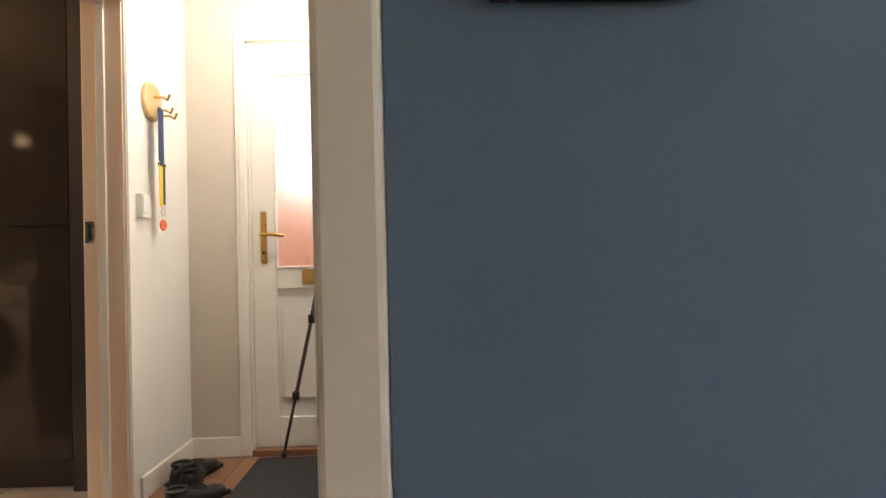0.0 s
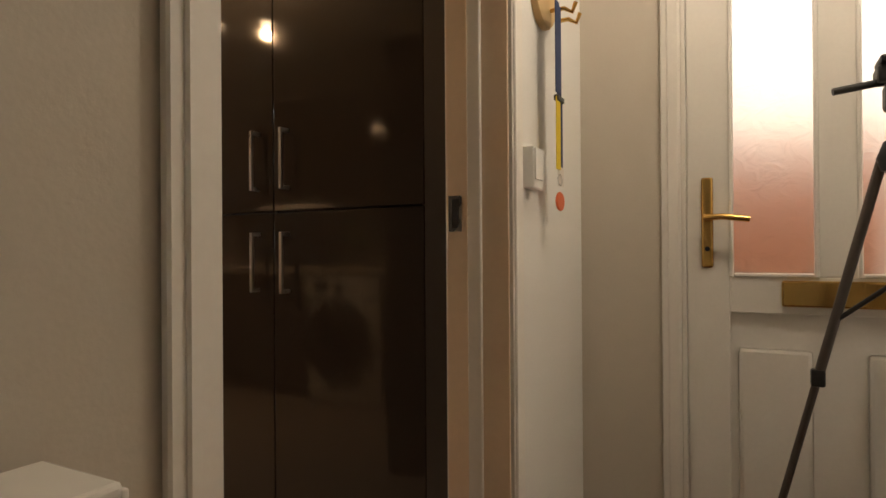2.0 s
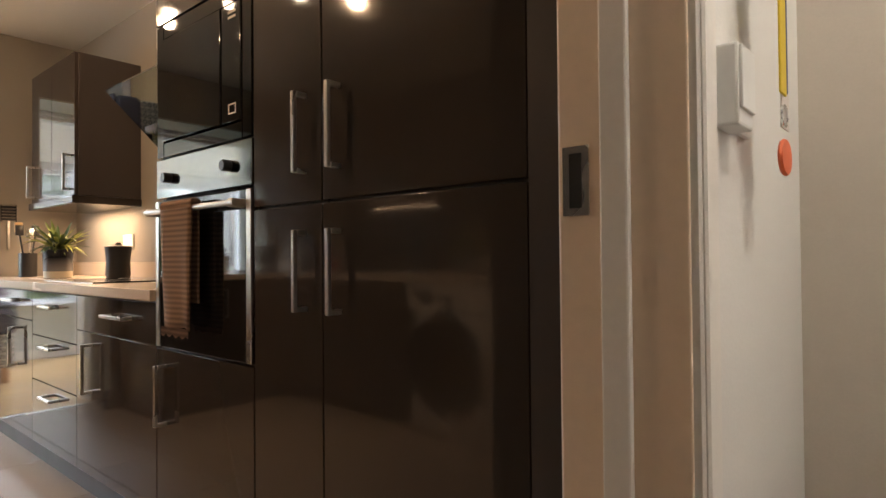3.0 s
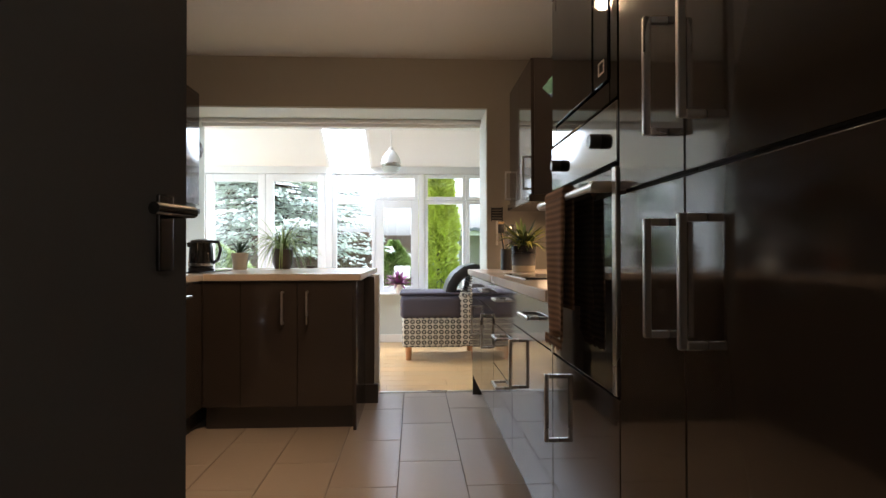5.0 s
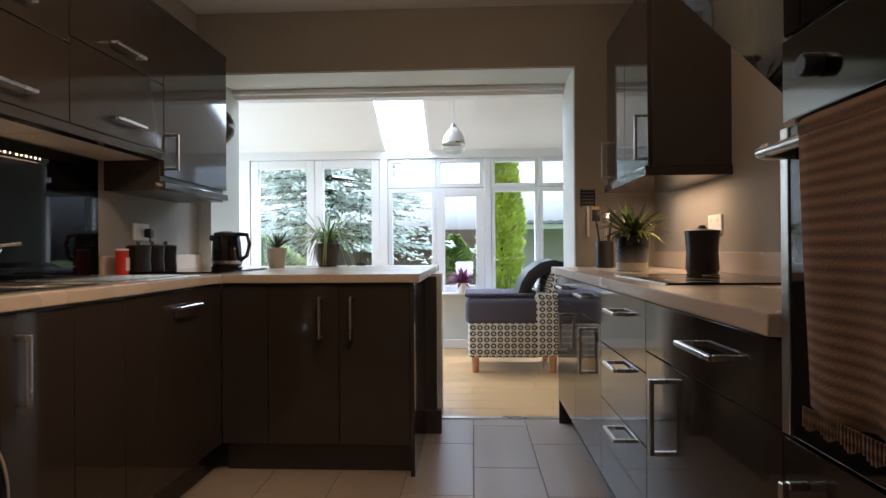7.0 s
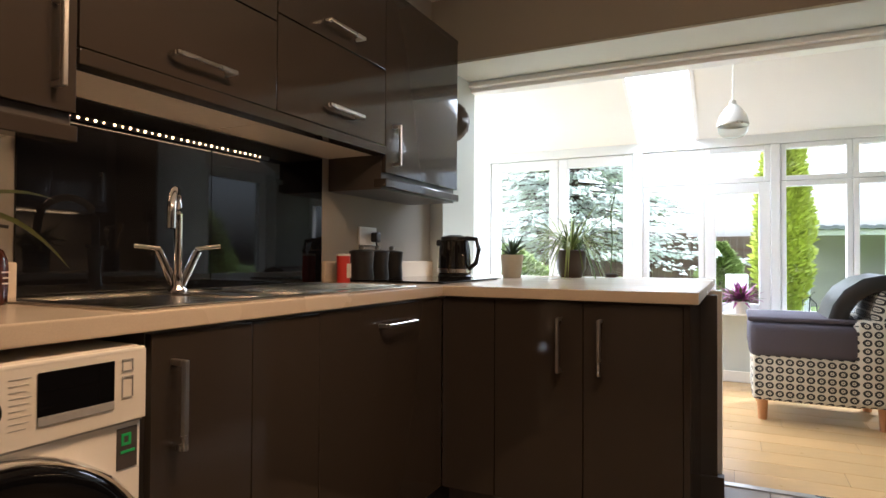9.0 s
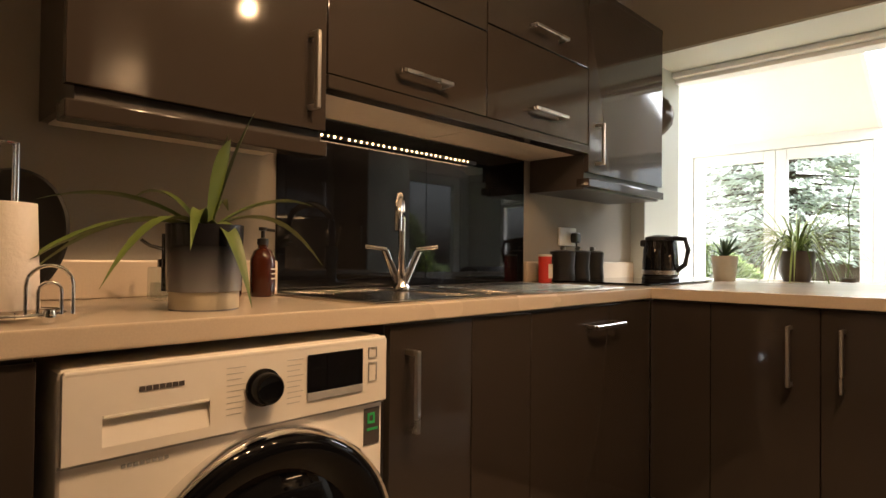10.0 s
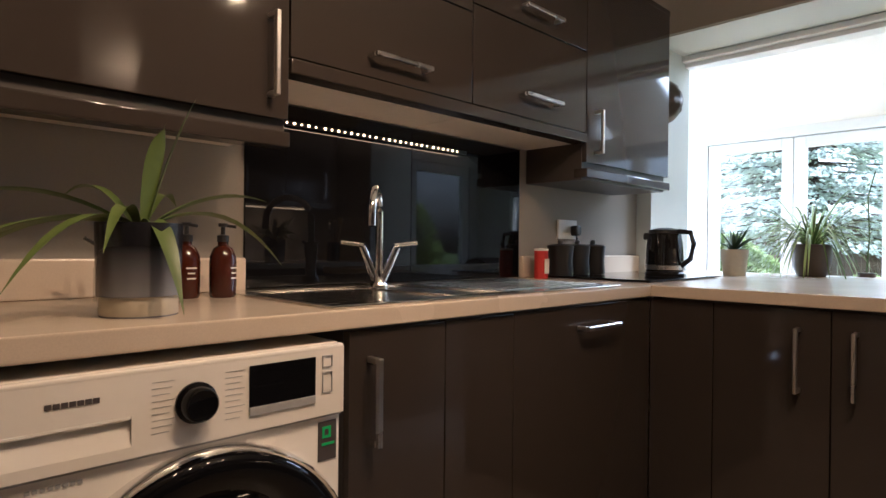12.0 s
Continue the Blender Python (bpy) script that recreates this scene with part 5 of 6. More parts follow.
for x, y in ((-0.11, 0.16), (0.12, 0.16), (-0.11, 0.46), (0.12, 0.46)):
    part("cooking_ring", lathe([(0.078, 0.0062), (0.081, 0.0066), (0.084, 0.0062)], x, y, 36), "grey_plastic", hb)
wsv = thing("worktop_protector", pose(-1.93, 3.56, 0.9105), "flat black glass worktop protector under the kettle", "worktop protector")
part("glass_plate", B(-0.22, 0.24, 0, 0.66, 0.003, 0.009, 0.002), "black_glass", wsv)
for x, y in ((-0.2, 0.03), (0.22, 0.03), (-0.2, 0.63), (0.22, 0.63)):
    part("rubber_foot", B(x - 0.008, x + 0.008, y - 0.008, y + 0.008, 0, 0.004), "black_plastic", wsv)
wk = thing("wall_socket", pose(XR, 3.62, 1.08, 0, 0, 180), "white double socket on the warm-lit wall behind the canister", "wall socket")
part("plate", B(0, 0.010, 0, 0.146, 0, 0.086, 0.003), "white_plastic", wk)
for y in (0.03, 0.10):
    part("rocker", B(0.010, 0.014, y, y + 0.016, 0.055, 0.07, 0.002), "white_plastic", wk)


def kettle(m):
    e = thing("kettle", m, "black and clear glass electric kettle on its base", "kettle")
    part("base", lathe([(0, 0), (0.085, 0), (0.088, 0.012), (0.08, 0.022), (0, 0.022)]), "black_plastic", e)
    part("jug", lathe([(0, 0.023), (0.082, 0.023), (0.085, 0.06), (0.08, 0.15), (0.072, 0.195), (0, 0.2)]), "oven_glass", e, "dark glass jug")
    part("band", lathe([(0.083, 0.03), (0.087, 0.031), (0.0875, 0.05), (0.0845, 0.052)]), "steel", e)
    part("lid", lathe([(0, 0.2), (0.072, 0.196), (0.07, 0.212), (0.03, 0.222), (0, 0.223)]), "black_plastic", e)
    part("handle", tube([(0.02, 0.065, 0.205), (0.03, 0.12, 0.2), (0.032, 0.135, 0.15), (0.03, 0.12, 0.08), (0.02, 0.08, 0.05)], 0.012, 12), "black_plastic", e)
    part("spout", B(-0.02, 0.02, -0.095, -0.065, 0.165, 0.2, 0.01), "black_plastic", e)
    return e


kettle(pose(-1.82, 3.95, 0.9200, 0, 0, -80) @ Matrix.Scale(0.92, 4))
cn = thing("canister", pose(-2.09, 3.575, 0.9200), "black lidded storage canister on the worktop", "canister", "storage canisters")
part("jar", lathe([(0, 0), (0.052, 0), (0.054, 0.01), (0.05, 0.06), (0.054, 0.112), (0, 0.112)]), "black_plastic", cn)
ld_ = part("lid", lathe([(0, 0.112), (0.055, 0.112), (0.055, 0.124), (0.04, 0.130), (0, 0.131)]), "black_plastic", cn)
part("lid_knob", lathe([(0, 0.130), (0.01, 0.132), (0.014, 0.142), (0.008, 0.149), (0, 0.150)], seg=16), "steel", ld_)
copy_thing(cn, pose(-2.09, 3.70, 0.9200))
copy_thing(cn, pose(-2.09, 3.825, 0.9200))
st = thing("salt_drum", pose(-2.11, 3.47, 0.9105), "red cardboard salt drum with a pale label", "salt drum")
part("drum", lathe([(0, 0), (0.028, 0), (0.028, 0.112), (0, 0.112)], seg=24), "red", st)
part("label", B(0.0265, 0.0295, -0.014, 0.014, 0.02, 0.08), "label", st)
part("cap", lathe([(0, 0.112), (0.029, 0.112), (0.029, 0.12), (0, 0.122)], seg=24), "white_plastic", st)
so = thing("wall_socket", pose(XL, 3.72, 1.075), "white double socket with a black plug", "wall socket")
part("plate", B(0, 0.010, 0, 0.146, 0, 0.086, 0.003), "white_plastic", so)
part("plug", B(0.010, 0.045, 0.09, 0.135, 0.015, 0.062, 0.008), "black_plastic", so, "black plug")
part("cable", tube([(0.03, 0.112, 0.015), (0.04, 0.118, -0.05), (0.03, 0.125, -0.18)], 0.004, 8), "black_plastic", so)

# wall mask on the reveal: a plain carved shape
mk = lathe([(0, 0.05), (0.03, 0.048), (0.055, 0.036), (0.072, 0.016), (0.078, 0.0), (0, 0.0)], seg=28)
for v in mk.verts:
    v.co.y *= 1.5
    if v.co.z > 0.02:
        v.co.z += 0.008 * math.sin(v.co.x * 90) * math.cos(v.co.y * 60)
mk_o = part("wall_mask", mk, "brown_pot")
mk_o.matrix_world = pose(-2.13, 4.62, 1.83, 90, 0, 90) @ Matrix.Diagonal((1, 1, 1.5, 1))
tagged(mk_o, "dark painted carved ornament hung on the pale reveal", "wall ornament")


def potted(name, m, pot, pot_mat, label, soil_r, soil_z):
    e = thing(name, m, label, "potted plant")
    part("pot", lathe(pot), pot_mat, e)
    part("soil", lathe([(0, soil_z), (soil_r, soil_z)]), "soil", e)
    return e


rs = random.Random(5)
# orchid-like strap plant by the washing machine
e = potted("potted_plant", pose(-1.79, 1.857, 0.9105), [(0, 0.0), (0.062, 0.0), (0.061, 0.034), (0.067, 0.035), (0.070, 0.16), (0.065, 0.16), (0.062, 0.14), (0, 0.14)], "fade", "strap-leaved green plant in a black and grey glazed pot", 0.062, 0.142)
part("pot_base", lathe([(0.0, 0.001), (0.061, 0.001), (0.063, 0.004), (0.063, 0.034), (0.0, 0.034)]), "terracotta", e, "pale unglazed pot base")
for hdg, ln, wd, ri, dr_ in ((75, 0.08, 0.040, 0.30, 0.06), (80, 0.03, 0.034, 0.25, 0.06), (20, 0.05, 0.035, 0.27, 0.10), (85, 0.22, 0.036, 0.17, 0.11), (100, 0.30, 0.034, 0.17, 0.24), (265, 0.26, 0.034, 0.17, 0.13), (255, 0.30, 0.045, 0.12, 0.24), (280, 0.36, 0.045, 0.10, 0.22), (300, 0.24, 0.036, 0.12, 0.22), (10, 0.13, 0.045, 0.10, 0.24), (330, 0.2, 0.03, 0.16, 0.2), (140, 0.16, 0.034, 0.2, 0.15), (210, 0.16, 0.03, 0.22, 0.16)):
    bm = bmesh.new()
    leaf_blade(bm, (0.01 * math.cos(radians(hdg)), 0.01 * math.sin(radians(hdg)), 0.15), radians(hdg), ln, wd * (1.25 if ln < 0.1 else 0.9), ri, dr_, 10)
    part("leaf", bm, "leaf", e, smooth=True)
# spiky succulent and spider plant on the breakfast bar
e = potted("potted_plant", pose(-1.72, 4.47, 0.911), [(0, 0.0), (0.048, 0.0), (0.062, 0.115), (0.062, 0.125), (0.056, 0.125), (0.055, 0.11), (0, 0.11)], "terracotta", "small spiky dark plant in a cream pot", 0.055, 0.112)
for i in range(26):
    bm = bmesh.new()
    leaf_blade(bm, (0, 0, 0.11), rs.uniform(0, 6.28), rs.uniform(0.03, 0.10), 0.02, rs.uniform(0.06, 0.15), 0.02, 4)
    part("leaf", bm, "leaf_dark", e, smooth=True)
e = potted("potted_plant", pose(-1.47, 4.76, 0.911), [(0, 0.0), (0.06, 0.0), (0.08, 0.05), (0.085, 0.15), (0.078, 0.155), (0.07, 0.14), (0, 0.14)], "brown_pot", "arching spider plant in a dark brown pot", 0.074, 0.142)
for i in range(110):
    bm = bmesh.new()
    a_ = rs.uniform(0, 6.28)
    ln = rs.uniform(0.13, 0.34)
    leaf_blade(bm, (0.02 * math.cos(a_), 0.02 * math.sin(a_), 0.14), a_, ln, 0.011, rs.uniform(0.22, 0.50), rs.uniform(0.20, 0.55), 8)
    part("leaf", bm, "leaf_pale" if i % 3 else "leaf", e, smooth=True)
e = potted("potted_plant", pose(-1.28, 5.0 - 0.08, 0.911), [(0, 0.0), (0.035, 0.0), (0.04, 0.02), (0, 0.02)], "brown_pot", "tall thin stem with small leaves in a low dish", 0.03, 0.021)
part("stem", tube([(0, 0, 0.02), (0.01, 0, 0.2), (0.0, 0.01, 0.38), (0.03, 0.0, 0.5)], 0.003, 6), "leaf", e)
for i in range(18):
    bm = bmesh.new()
    leaf_blade(bm, (0, 0, 0.1 + i * 0.022), rs.uniform(0, 6.28), rs.uniform(0.05, 0.11), 0.008, 0.05, 0.05, 5)
    part("leaf", bm, "leaf_pale", e, smooth=True)

# paper towel holder
pt = thing("paper_towel_holder", pose(-1.765, 1.54, 0.9105), "chrome wire stand holding a white kitchen paper roll", "paper towel holder")
part("base_ring", tube(arc((0, 0, 0.012), 0.078, 0, 360, 28, "xy"), 0.0035, 8), "chrome", pt)
for a_ in (30, 150, 270):
    part("ball_foot", lathe([(0, 0), (0.008, 0.002), (0.011, 0.011), (0.008, 0.02), (0, 0.022)], 0.085 * math.cos(radians(a_)), 0.085 * math.sin(radians(a_)), 14), "chrome", pt)
for dx, dy in ((-0.012, -0.012), (0.012, -0.012), (0.012, 0.012), (-0.012, 0.012)):
    part("rod", tube([(dx, dy, 0.01), (dx, dy, 0.268), (0, 0, 0.271)], 0.0025, 8), "chrome", pt)
part("side_wire", tube([(0.02, -0.085, 0.012), (0.02, -0.088, 0.15), (0.015, -0.08, 0.18), (0.005, -0.066, 0.185)], 0.003, 8), "chrome", pt)
for k, (w0, hh) in enumerate(((0.030, 0.085), (0.015, 0.06))):
    pth = [(0.065, 0.045 - w0, 0.012), (0.065, 0.045 - w0, hh - w0)] + arc((0.065, 0.045, hh - w0), w0, 180, 0, 12, "yz") + [(0.065, 0.045 + w0, 0.012)]
    part("front_loop", tube(pth, 0.0028, 8), "chrome", pt)
part("paper_roll", lathe([(0.02, 0.018), (0.046, 0.018), (0.047, 0.02), (0.041, 0.178), (0.02, 0.18)], seg=32), "paper", pt, "white kitchen paper roll").location = (-0.002, 0.0, 0.0)
# black round tray leaning behind it
tr_ = part("serving_tray", lathe([(0, 0), (0.100, 0), (0.112, 0.011), (0.108, 0.014), (0.098, 0.006), (0, 0.006)], seg=40), "black_matt")
tr_.matrix_world = pose(-2.085, 1.60, 1.045, 0, 83, -50) @ Matrix.Scale(1.2, 4)
tagged(tr_, "round black tray leaning on the wall behind the kitchen paper", "tray")


def bottle(m, label, s=1.0):
    e = thing("soap_bottle", m, label, "soap bottle", "amber soap bottles")
    part("bottle", lathe([(0, 0), (0.027 * s, 0), (0.03 * s, 0.006), (0.03 * s, 0.095 * s), (0.022 * s, 0.115 * s), (0.012 * s, 0.122 * s), (0.012 * s, 0.13 * s), (0, 0.13 * s)], seg=24), "amber", e)
    part("label", lathe([(0.0305 * s, 0.025), (0.0308 * s, 0.026), (0.0308 * s, 0.085 * s), (0.0305 * s, 0.086 * s)], seg=24), "amber", e)
    for k, w in enumerate((0.012, 0.008, 0.010)):
        part("print_line", B(0.030 * s, 0.0312 * s, -w, w, 0.068 - k * 0.012, 0.071 - k * 0.012), "label", e, "short pale line of print")
    pm = part("pump", lathe([(0, 0.13 * s), (0.014 * s, 0.13 * s), (0.014 * s, 0.145 * s), (0.005, 0.148 * s), (0.005, 0.165 * s), (0.011, 0.166 * s), (0.011, 0.174 * s), (0, 0.175 * s)], seg=16), "black_plastic", e, "black pump top")
    part("nozzle", tube([(0, 0, 0.17 * s), (0.028, 0.012, 0.166 * s)], 0.004, 8), "black_plastic", pm)
    return e


bottle(pose(-2.07, 2.045, 0.9105), "amber soap bottle with a black pump beside the plant")
bottle(pose(-2.044, 2.12, 0.9105, 0, 0, 30), "amber soap bottle with a black pump near the sink")
gd = thing("soap_dispenser", pose(-2.06, 1.885, 0.9105), "clear glass soap dispenser with a steel pump", "soap dispenser")
part("glass_jar", B(-0.028, 0.028, -0.028, 0.028, 0, 0.075, 0.006, 3), "clear", gd)
part("liquid", B(-0.023, 0.023, -0.023, 0.023, 0.005, 0.04, 0.004, 2), "clear", gd)
part("pump", tube([(0, 0, 0.02), (0, 0, 0.15)], 0.006, 10), "dark_chrome", gd)
part("collar", lathe([(0, 0.075), (0.014, 0.075), (0.014, 0.092), (0, 0.094)], seg=18), "dark_chrome", gd)
part("nozzle", tube([(0, 0, 0.115), (0.0, -0.03, 0.122), (0.0, -0.05, 0.135)], 0.004, 8), "dark_chrome", gd)
bg_ = thing("peeler", pose(-1.98, 1.47, 0.9105), "red and steel hand tools lying beside the wall", "kitchen tool")
part("grip", tube([(0, 0, 0.02), (0.05, 0.03, 0.03), (0.02, -0.03, 0.11)], 0.014, 10), "red", bg_)
part("cap", lathe([(0, 0), (0.016, 0), (0.016, 0.05), (0, 0.055)], 0.09, 0.02, 16), "steel", bg_)
part("cap", lathe([(0, 0), (0.016, 0), (0.016, 0.05), (0, 0.055)], 0.10, 0.06, 16), "steel", bg_)
ws = thing("wall_socket", pose(-1.93, 1.408, 1.015), "white socket with a plugged-in air freshener", "wall socket")
part("plate", B(-0.07, 0.076, 0, 0.01, 0, 0.086, 0.003), "white_plastic", ws)
part("plug", B(0.0, 0.05, 0.01, 0.075, 0.02, 0.115, 0.012), "white_plastic", ws, "white plug-in air freshener")

# right worktop things
e = potted("potted_plant", pose(0.26, 3.68, 0.9105), [(0, 0.0), (0.068, 0.0), (0.068, 0.04), (0.074, 0.041), (0.078, 0.165), (0.072, 0.165), (0.069, 0.15), (0, 0.15)], "fade", "bushy yellow-green plant in a dark pot with a pale base", 0.069, 0.152)
part("pot_base", lathe([(0, 0.001), (0.068, 0.001), (0.072, 0.003), (0.072, 0.04), (0, 0.04)]), "terracotta", e)
for i in range(90):
    bm = bmesh.new()
    a_ = rs.uniform(0, 6.28)
    leaf_blade(bm, (0, 0, 0.15), a_, rs.uniform(0.06, 0.20), 0.028, rs.uniform(0.08, 0.24), rs.uniform(0.02, 0.18), 5)
    part("leaf", bm, ("leaf", "yellow_leaf", "leaf_dark")[i % 3], e, smooth=True)
ut = thing("utensil_pot", pose(0.24, 4.18, 0.9105), "black pot holding cooking utensils", "utensil pot")
part("pot", lathe([(0, 0), (0.05, 0), (0.05, 0.15), (0.046, 0.15), (0.045, 0.01), (0, 0.01)]), "black_plastic", ut)
for dx, dy, hh, mt in ((0.02, 0.0, 0.27, "black_plastic"), (-0.02, 0.02, 0.29, "pine"), (0.0, -0.02, 0.25, "steel"), (-0.025, -0.01, 0.27, "black_plastic")):
    bm = tube([(dx * 0.4, dy * 0.4, 0.015), (dx * 2, dy * 2, hh)], 0.006, 8)
    box(bm, dx * 2 - 0.022, dx * 2 + 0.022, dy * 2 - 0.004, dy * 2 + 0.004, hh - 0.01, hh + 0.055, 0.003)
    part("utensil", bm, mt, ut)
cn2 = thing("canister", pose(0.45, 3.32, 0.9105), "black storage canister beside the plant", "canister", "storage canisters")
part("jar", lathe([(0, 0), (0.058, 0), (0.066, 0.02), (0.062, 0.09), (0.068, 0.165), (0, 0.165)]), "black_plastic", cn2)
part("lid", lathe([(0, 0.165), (0.07, 0.165), (0.07, 0.178), (0.02, 0.186), (0.012, 0.2), (0, 0.202)]), "black_plastic", cn2)
bw = thing("glass_bowl", pose(0.36, 2.28, 0.9105), "clear glass bowl on the worktop", "bowl")
part("bowl", lathe([(0, 0.0), (0.04, 0.0), (0.08, 0.045), (0.105, 0.1), (0.102, 0.101), (0.076, 0.05), (0.04, 0.006), (0, 0.006)]), "clear", bw)
sl = thing("spatula", pose(0.20, OPEN_Y, 1.33), "black slotted spatula hung on the pier", "spatula")
bm = bmesh.new()
for i in range(5):
    box(bm, -0.04, 0.04, -0.008, -0.003, -0.05 + i * 0.02, -0.038 + i * 0.02, 0.001, 1)
box(bm, -0.044, -0.038, -0.008, -0.003, -0.06, 0.05)
box(bm, 0.038, 0.044, -0.008, -0.003, -0.06, 0.05)
part("blade", bm, "black_plastic", sl)
part("handle", B(-0.008, 0.008, -0.012, 0, -0.24, -0.055, 0.003), "steel", sl)
# ---- garden room things ----
pl = thing("pendant_lamp", pose(-0.645, 5.7, roof_z(5.7)), "white and clear glass pendant lamp hung from the sloping ceiling", "pendant lamp")
drop = roof_z(5.7) - 2.03
part("cable", tube([(0, 0, 0), (0, 0, -drop)], 0.004, 8), "white_plastic", pl)
part("cap", lathe([(0, -drop + 0.03), (0.02, -drop + 0.02), (0.024, -drop - 0.01), (0, -drop - 0.01)], seg=20), "steel", pl)
part("shade", lathe([(0.02, -drop - 0.005), (0.05, -drop - 0.03), (0.082, -drop - 0.08), (0.093, -drop - 0.13)], seg=32), "diffuser", pl, "opal glass upper shade", smooth=True)
part("band", lathe([(0.093, -drop - 0.13), (0.096, -drop - 0.133), (0.096, -drop - 0.142), (0.093, -drop - 0.145)], seg=32), "steel", pl)
part("lower_shade", lathe([(0.093, -drop - 0.145), (0.086, -drop - 0.185), (0.06, -drop - 0.215), (0.02, -drop - 0.225), (0, -drop - 0.226)], seg=32), "clear", pl, "clear glass lower shade", smooth=True)

# patterned chair
ch = thing("armchair", pose(-0.10, 5.72, 0, 0, 0, 0), "armchair in cream and black ring-patterned fabric with a grey seat", "armchair")
part("seat_base", B(-0.44, 0.16, -0.02, 0.62, 0.125, 0.42, 0.03, 3), "pattern", ch)
part("arm", B(0.10, 0.36, -0.03, 0.07, 0.13, 0.66, 0.05, 3), "pattern", ch)
part("arm", B(0.10, 0.36, 0.53, 0.63, 0.13, 0.66, 0.05, 3), "pattern", ch)
part("seat_cushion", B(-0.46, 0.14, -0.03, 0.63, 0.40, 0.62, 0.05, 4), "purple", ch, "grey-purple seat cushion")
part("back", B(-0.06, 0.12, 0.0, 0.60, 0.0, 0.55, 0.05, 3), "pattern", ch).matrix_local = pose(0.16, 0, 0.30, 0, 14, 0)


def draped(path, thick, y0, y1):
    """A soft strip of even thickness laid along a line in x and z, from y0 to y1, with rounded sides."""
    bm = bmesh.new()
    ROUND.add(id(bm))
    prev = None
    for i, (x, z) in enumerate(path):
        (xa, za), (xb, zb) = path[max(i - 1, 0)], path[min(i + 1, len(path) - 1)]
        n = Vector((-(zb - za), 0, xb - xa)).normalized()
        c, t = Vector((x, 0, z)), thick / 2
        ring = [bm.verts.new(c + n * dn * t + Vector((0, y, 0))) for dn, y in ((1, y0 + 0.02), (1, y1 - 0.02), (0.5, y1), (-0.5, y1), (-1, y1 - 0.02), (-1, y0 + 0.02), (-0.5, y0), (0.5, y0))]
        if prev:
            for k in range(8):
                bm.faces.new((prev[k], prev[(k + 1) % 8], ring[(k + 1) % 8], ring[k]))
        else:
            bm.faces.new(ring)
        prev = ring
    bm.faces.new(prev[::-1])
    bmesh.ops.recalc_face_normals(bm, faces=bm.faces)
    return bm


part("head_cover", draped([(0.02, 0.62), (0.05, 0.72), (0.10, 0.80), (0.18, 0.86), (0.27, 0.88), (0.35, 0.86), (0.41, 0.80), (0.43, 0.70), (0.43, 0.60)], 0.10, 0.02, 0.58), "leather", ch, "dark cover draped over the chair back")
part("seat_edge", B(-0.465, 0.13, 0.0, 0.60, 0.622, 0.655, 0.014, 3), "purple", ch, "thin grey-purple top cushion")
for x, y in ((-0.38, 0.03), (0.26, 0.03), (-0.38, 0.56), (0.26, 0.56)):
    part("leg", tube([(x, y, 0.135), (x, y, 0.0)], 0.034, 16, taper=0.026), "beech", ch, "tapered orange-brown wooden leg")
# flowering plant on the sill
e = potted("potted_plant", pose(-0.60, 6.84, 0.578), [(0, 0.0), (0.05, 0.0), (0.065, 0.1), (0.06, 0.1), (0, 0.09)], "upvc", "purple flowering plant on the window sill", 0.055, 0.092)
for i in range(130):
    bm = bmesh.new()
    a_ = rs.uniform(0, 6.28)
    ln = rs.uniform(0.03, 0.20)
    leaf_blade(bm, (0, 0, 0.09), a_, ln, 0.032, rs.uniform(0.03, 0.20), rs.uniform(0.0, 0.10), 4)
    part("flower", bm, "petal" if i % 4 else "leaf", e, smooth=True)
st2 = thing("bird_ornament", pose(-0.12, 6.85, 0.578), "small black wire ornament on the window sill", "ornament")
part("wire", tube([(-0.05, 0, 0.0), (-0.04, 0, 0.12), (0.0, 0, 0.15), (0.05, 0, 0.1), (0.06, 0, 0.0)], 0.004, 8), "black_plastic", st2)
part("wire", tube([(0.0, 0, 0.0), (0.01, 0, 0.16), (0.04, 0, 0.19)], 0.004, 8), "black_plastic", st2)


# ---- garden ----
def clumps(bm, n, spot, size, rnd, flat=0.5):
    """Many small bent leaf cards as solid little wedges, round the places that spot() gives."""
    for _ in range(n):
        c, out = spot()
        s = rnd.uniform(*size)
        d = Vector(out) + Vector((rnd.uniform(-0.5, 0.5), rnd.uniform(-0.5, 0.5), rnd.uniform(-0.4, 0.3)))
        d.normalize()
        side = d.cross(Vector((0, 0, 1)))
        side = side.normalized() if side.length > 0.01 else Vector((1, 0, 0))
        up = side.cross(d)
        a0 = bm.verts.new(c - d * s * 0.5)
        b0 = bm.verts.new(c + side * s * 0.35 - up * s * 0.1)
        c0 = bm.verts.new(c + d * s * 0.8 - up * s * 0.25 * flat)
        d0 = bm.verts.new(c - side * s * 0.35 - up * s * 0.1)
        e0 = bm.verts.new(c + up * s * 0.22)
        for f in ((a0, b0, e0), (b0, c0, e0), (c0, d0, e0), (d0, a0, e0)):
            bm.faces.new(f)


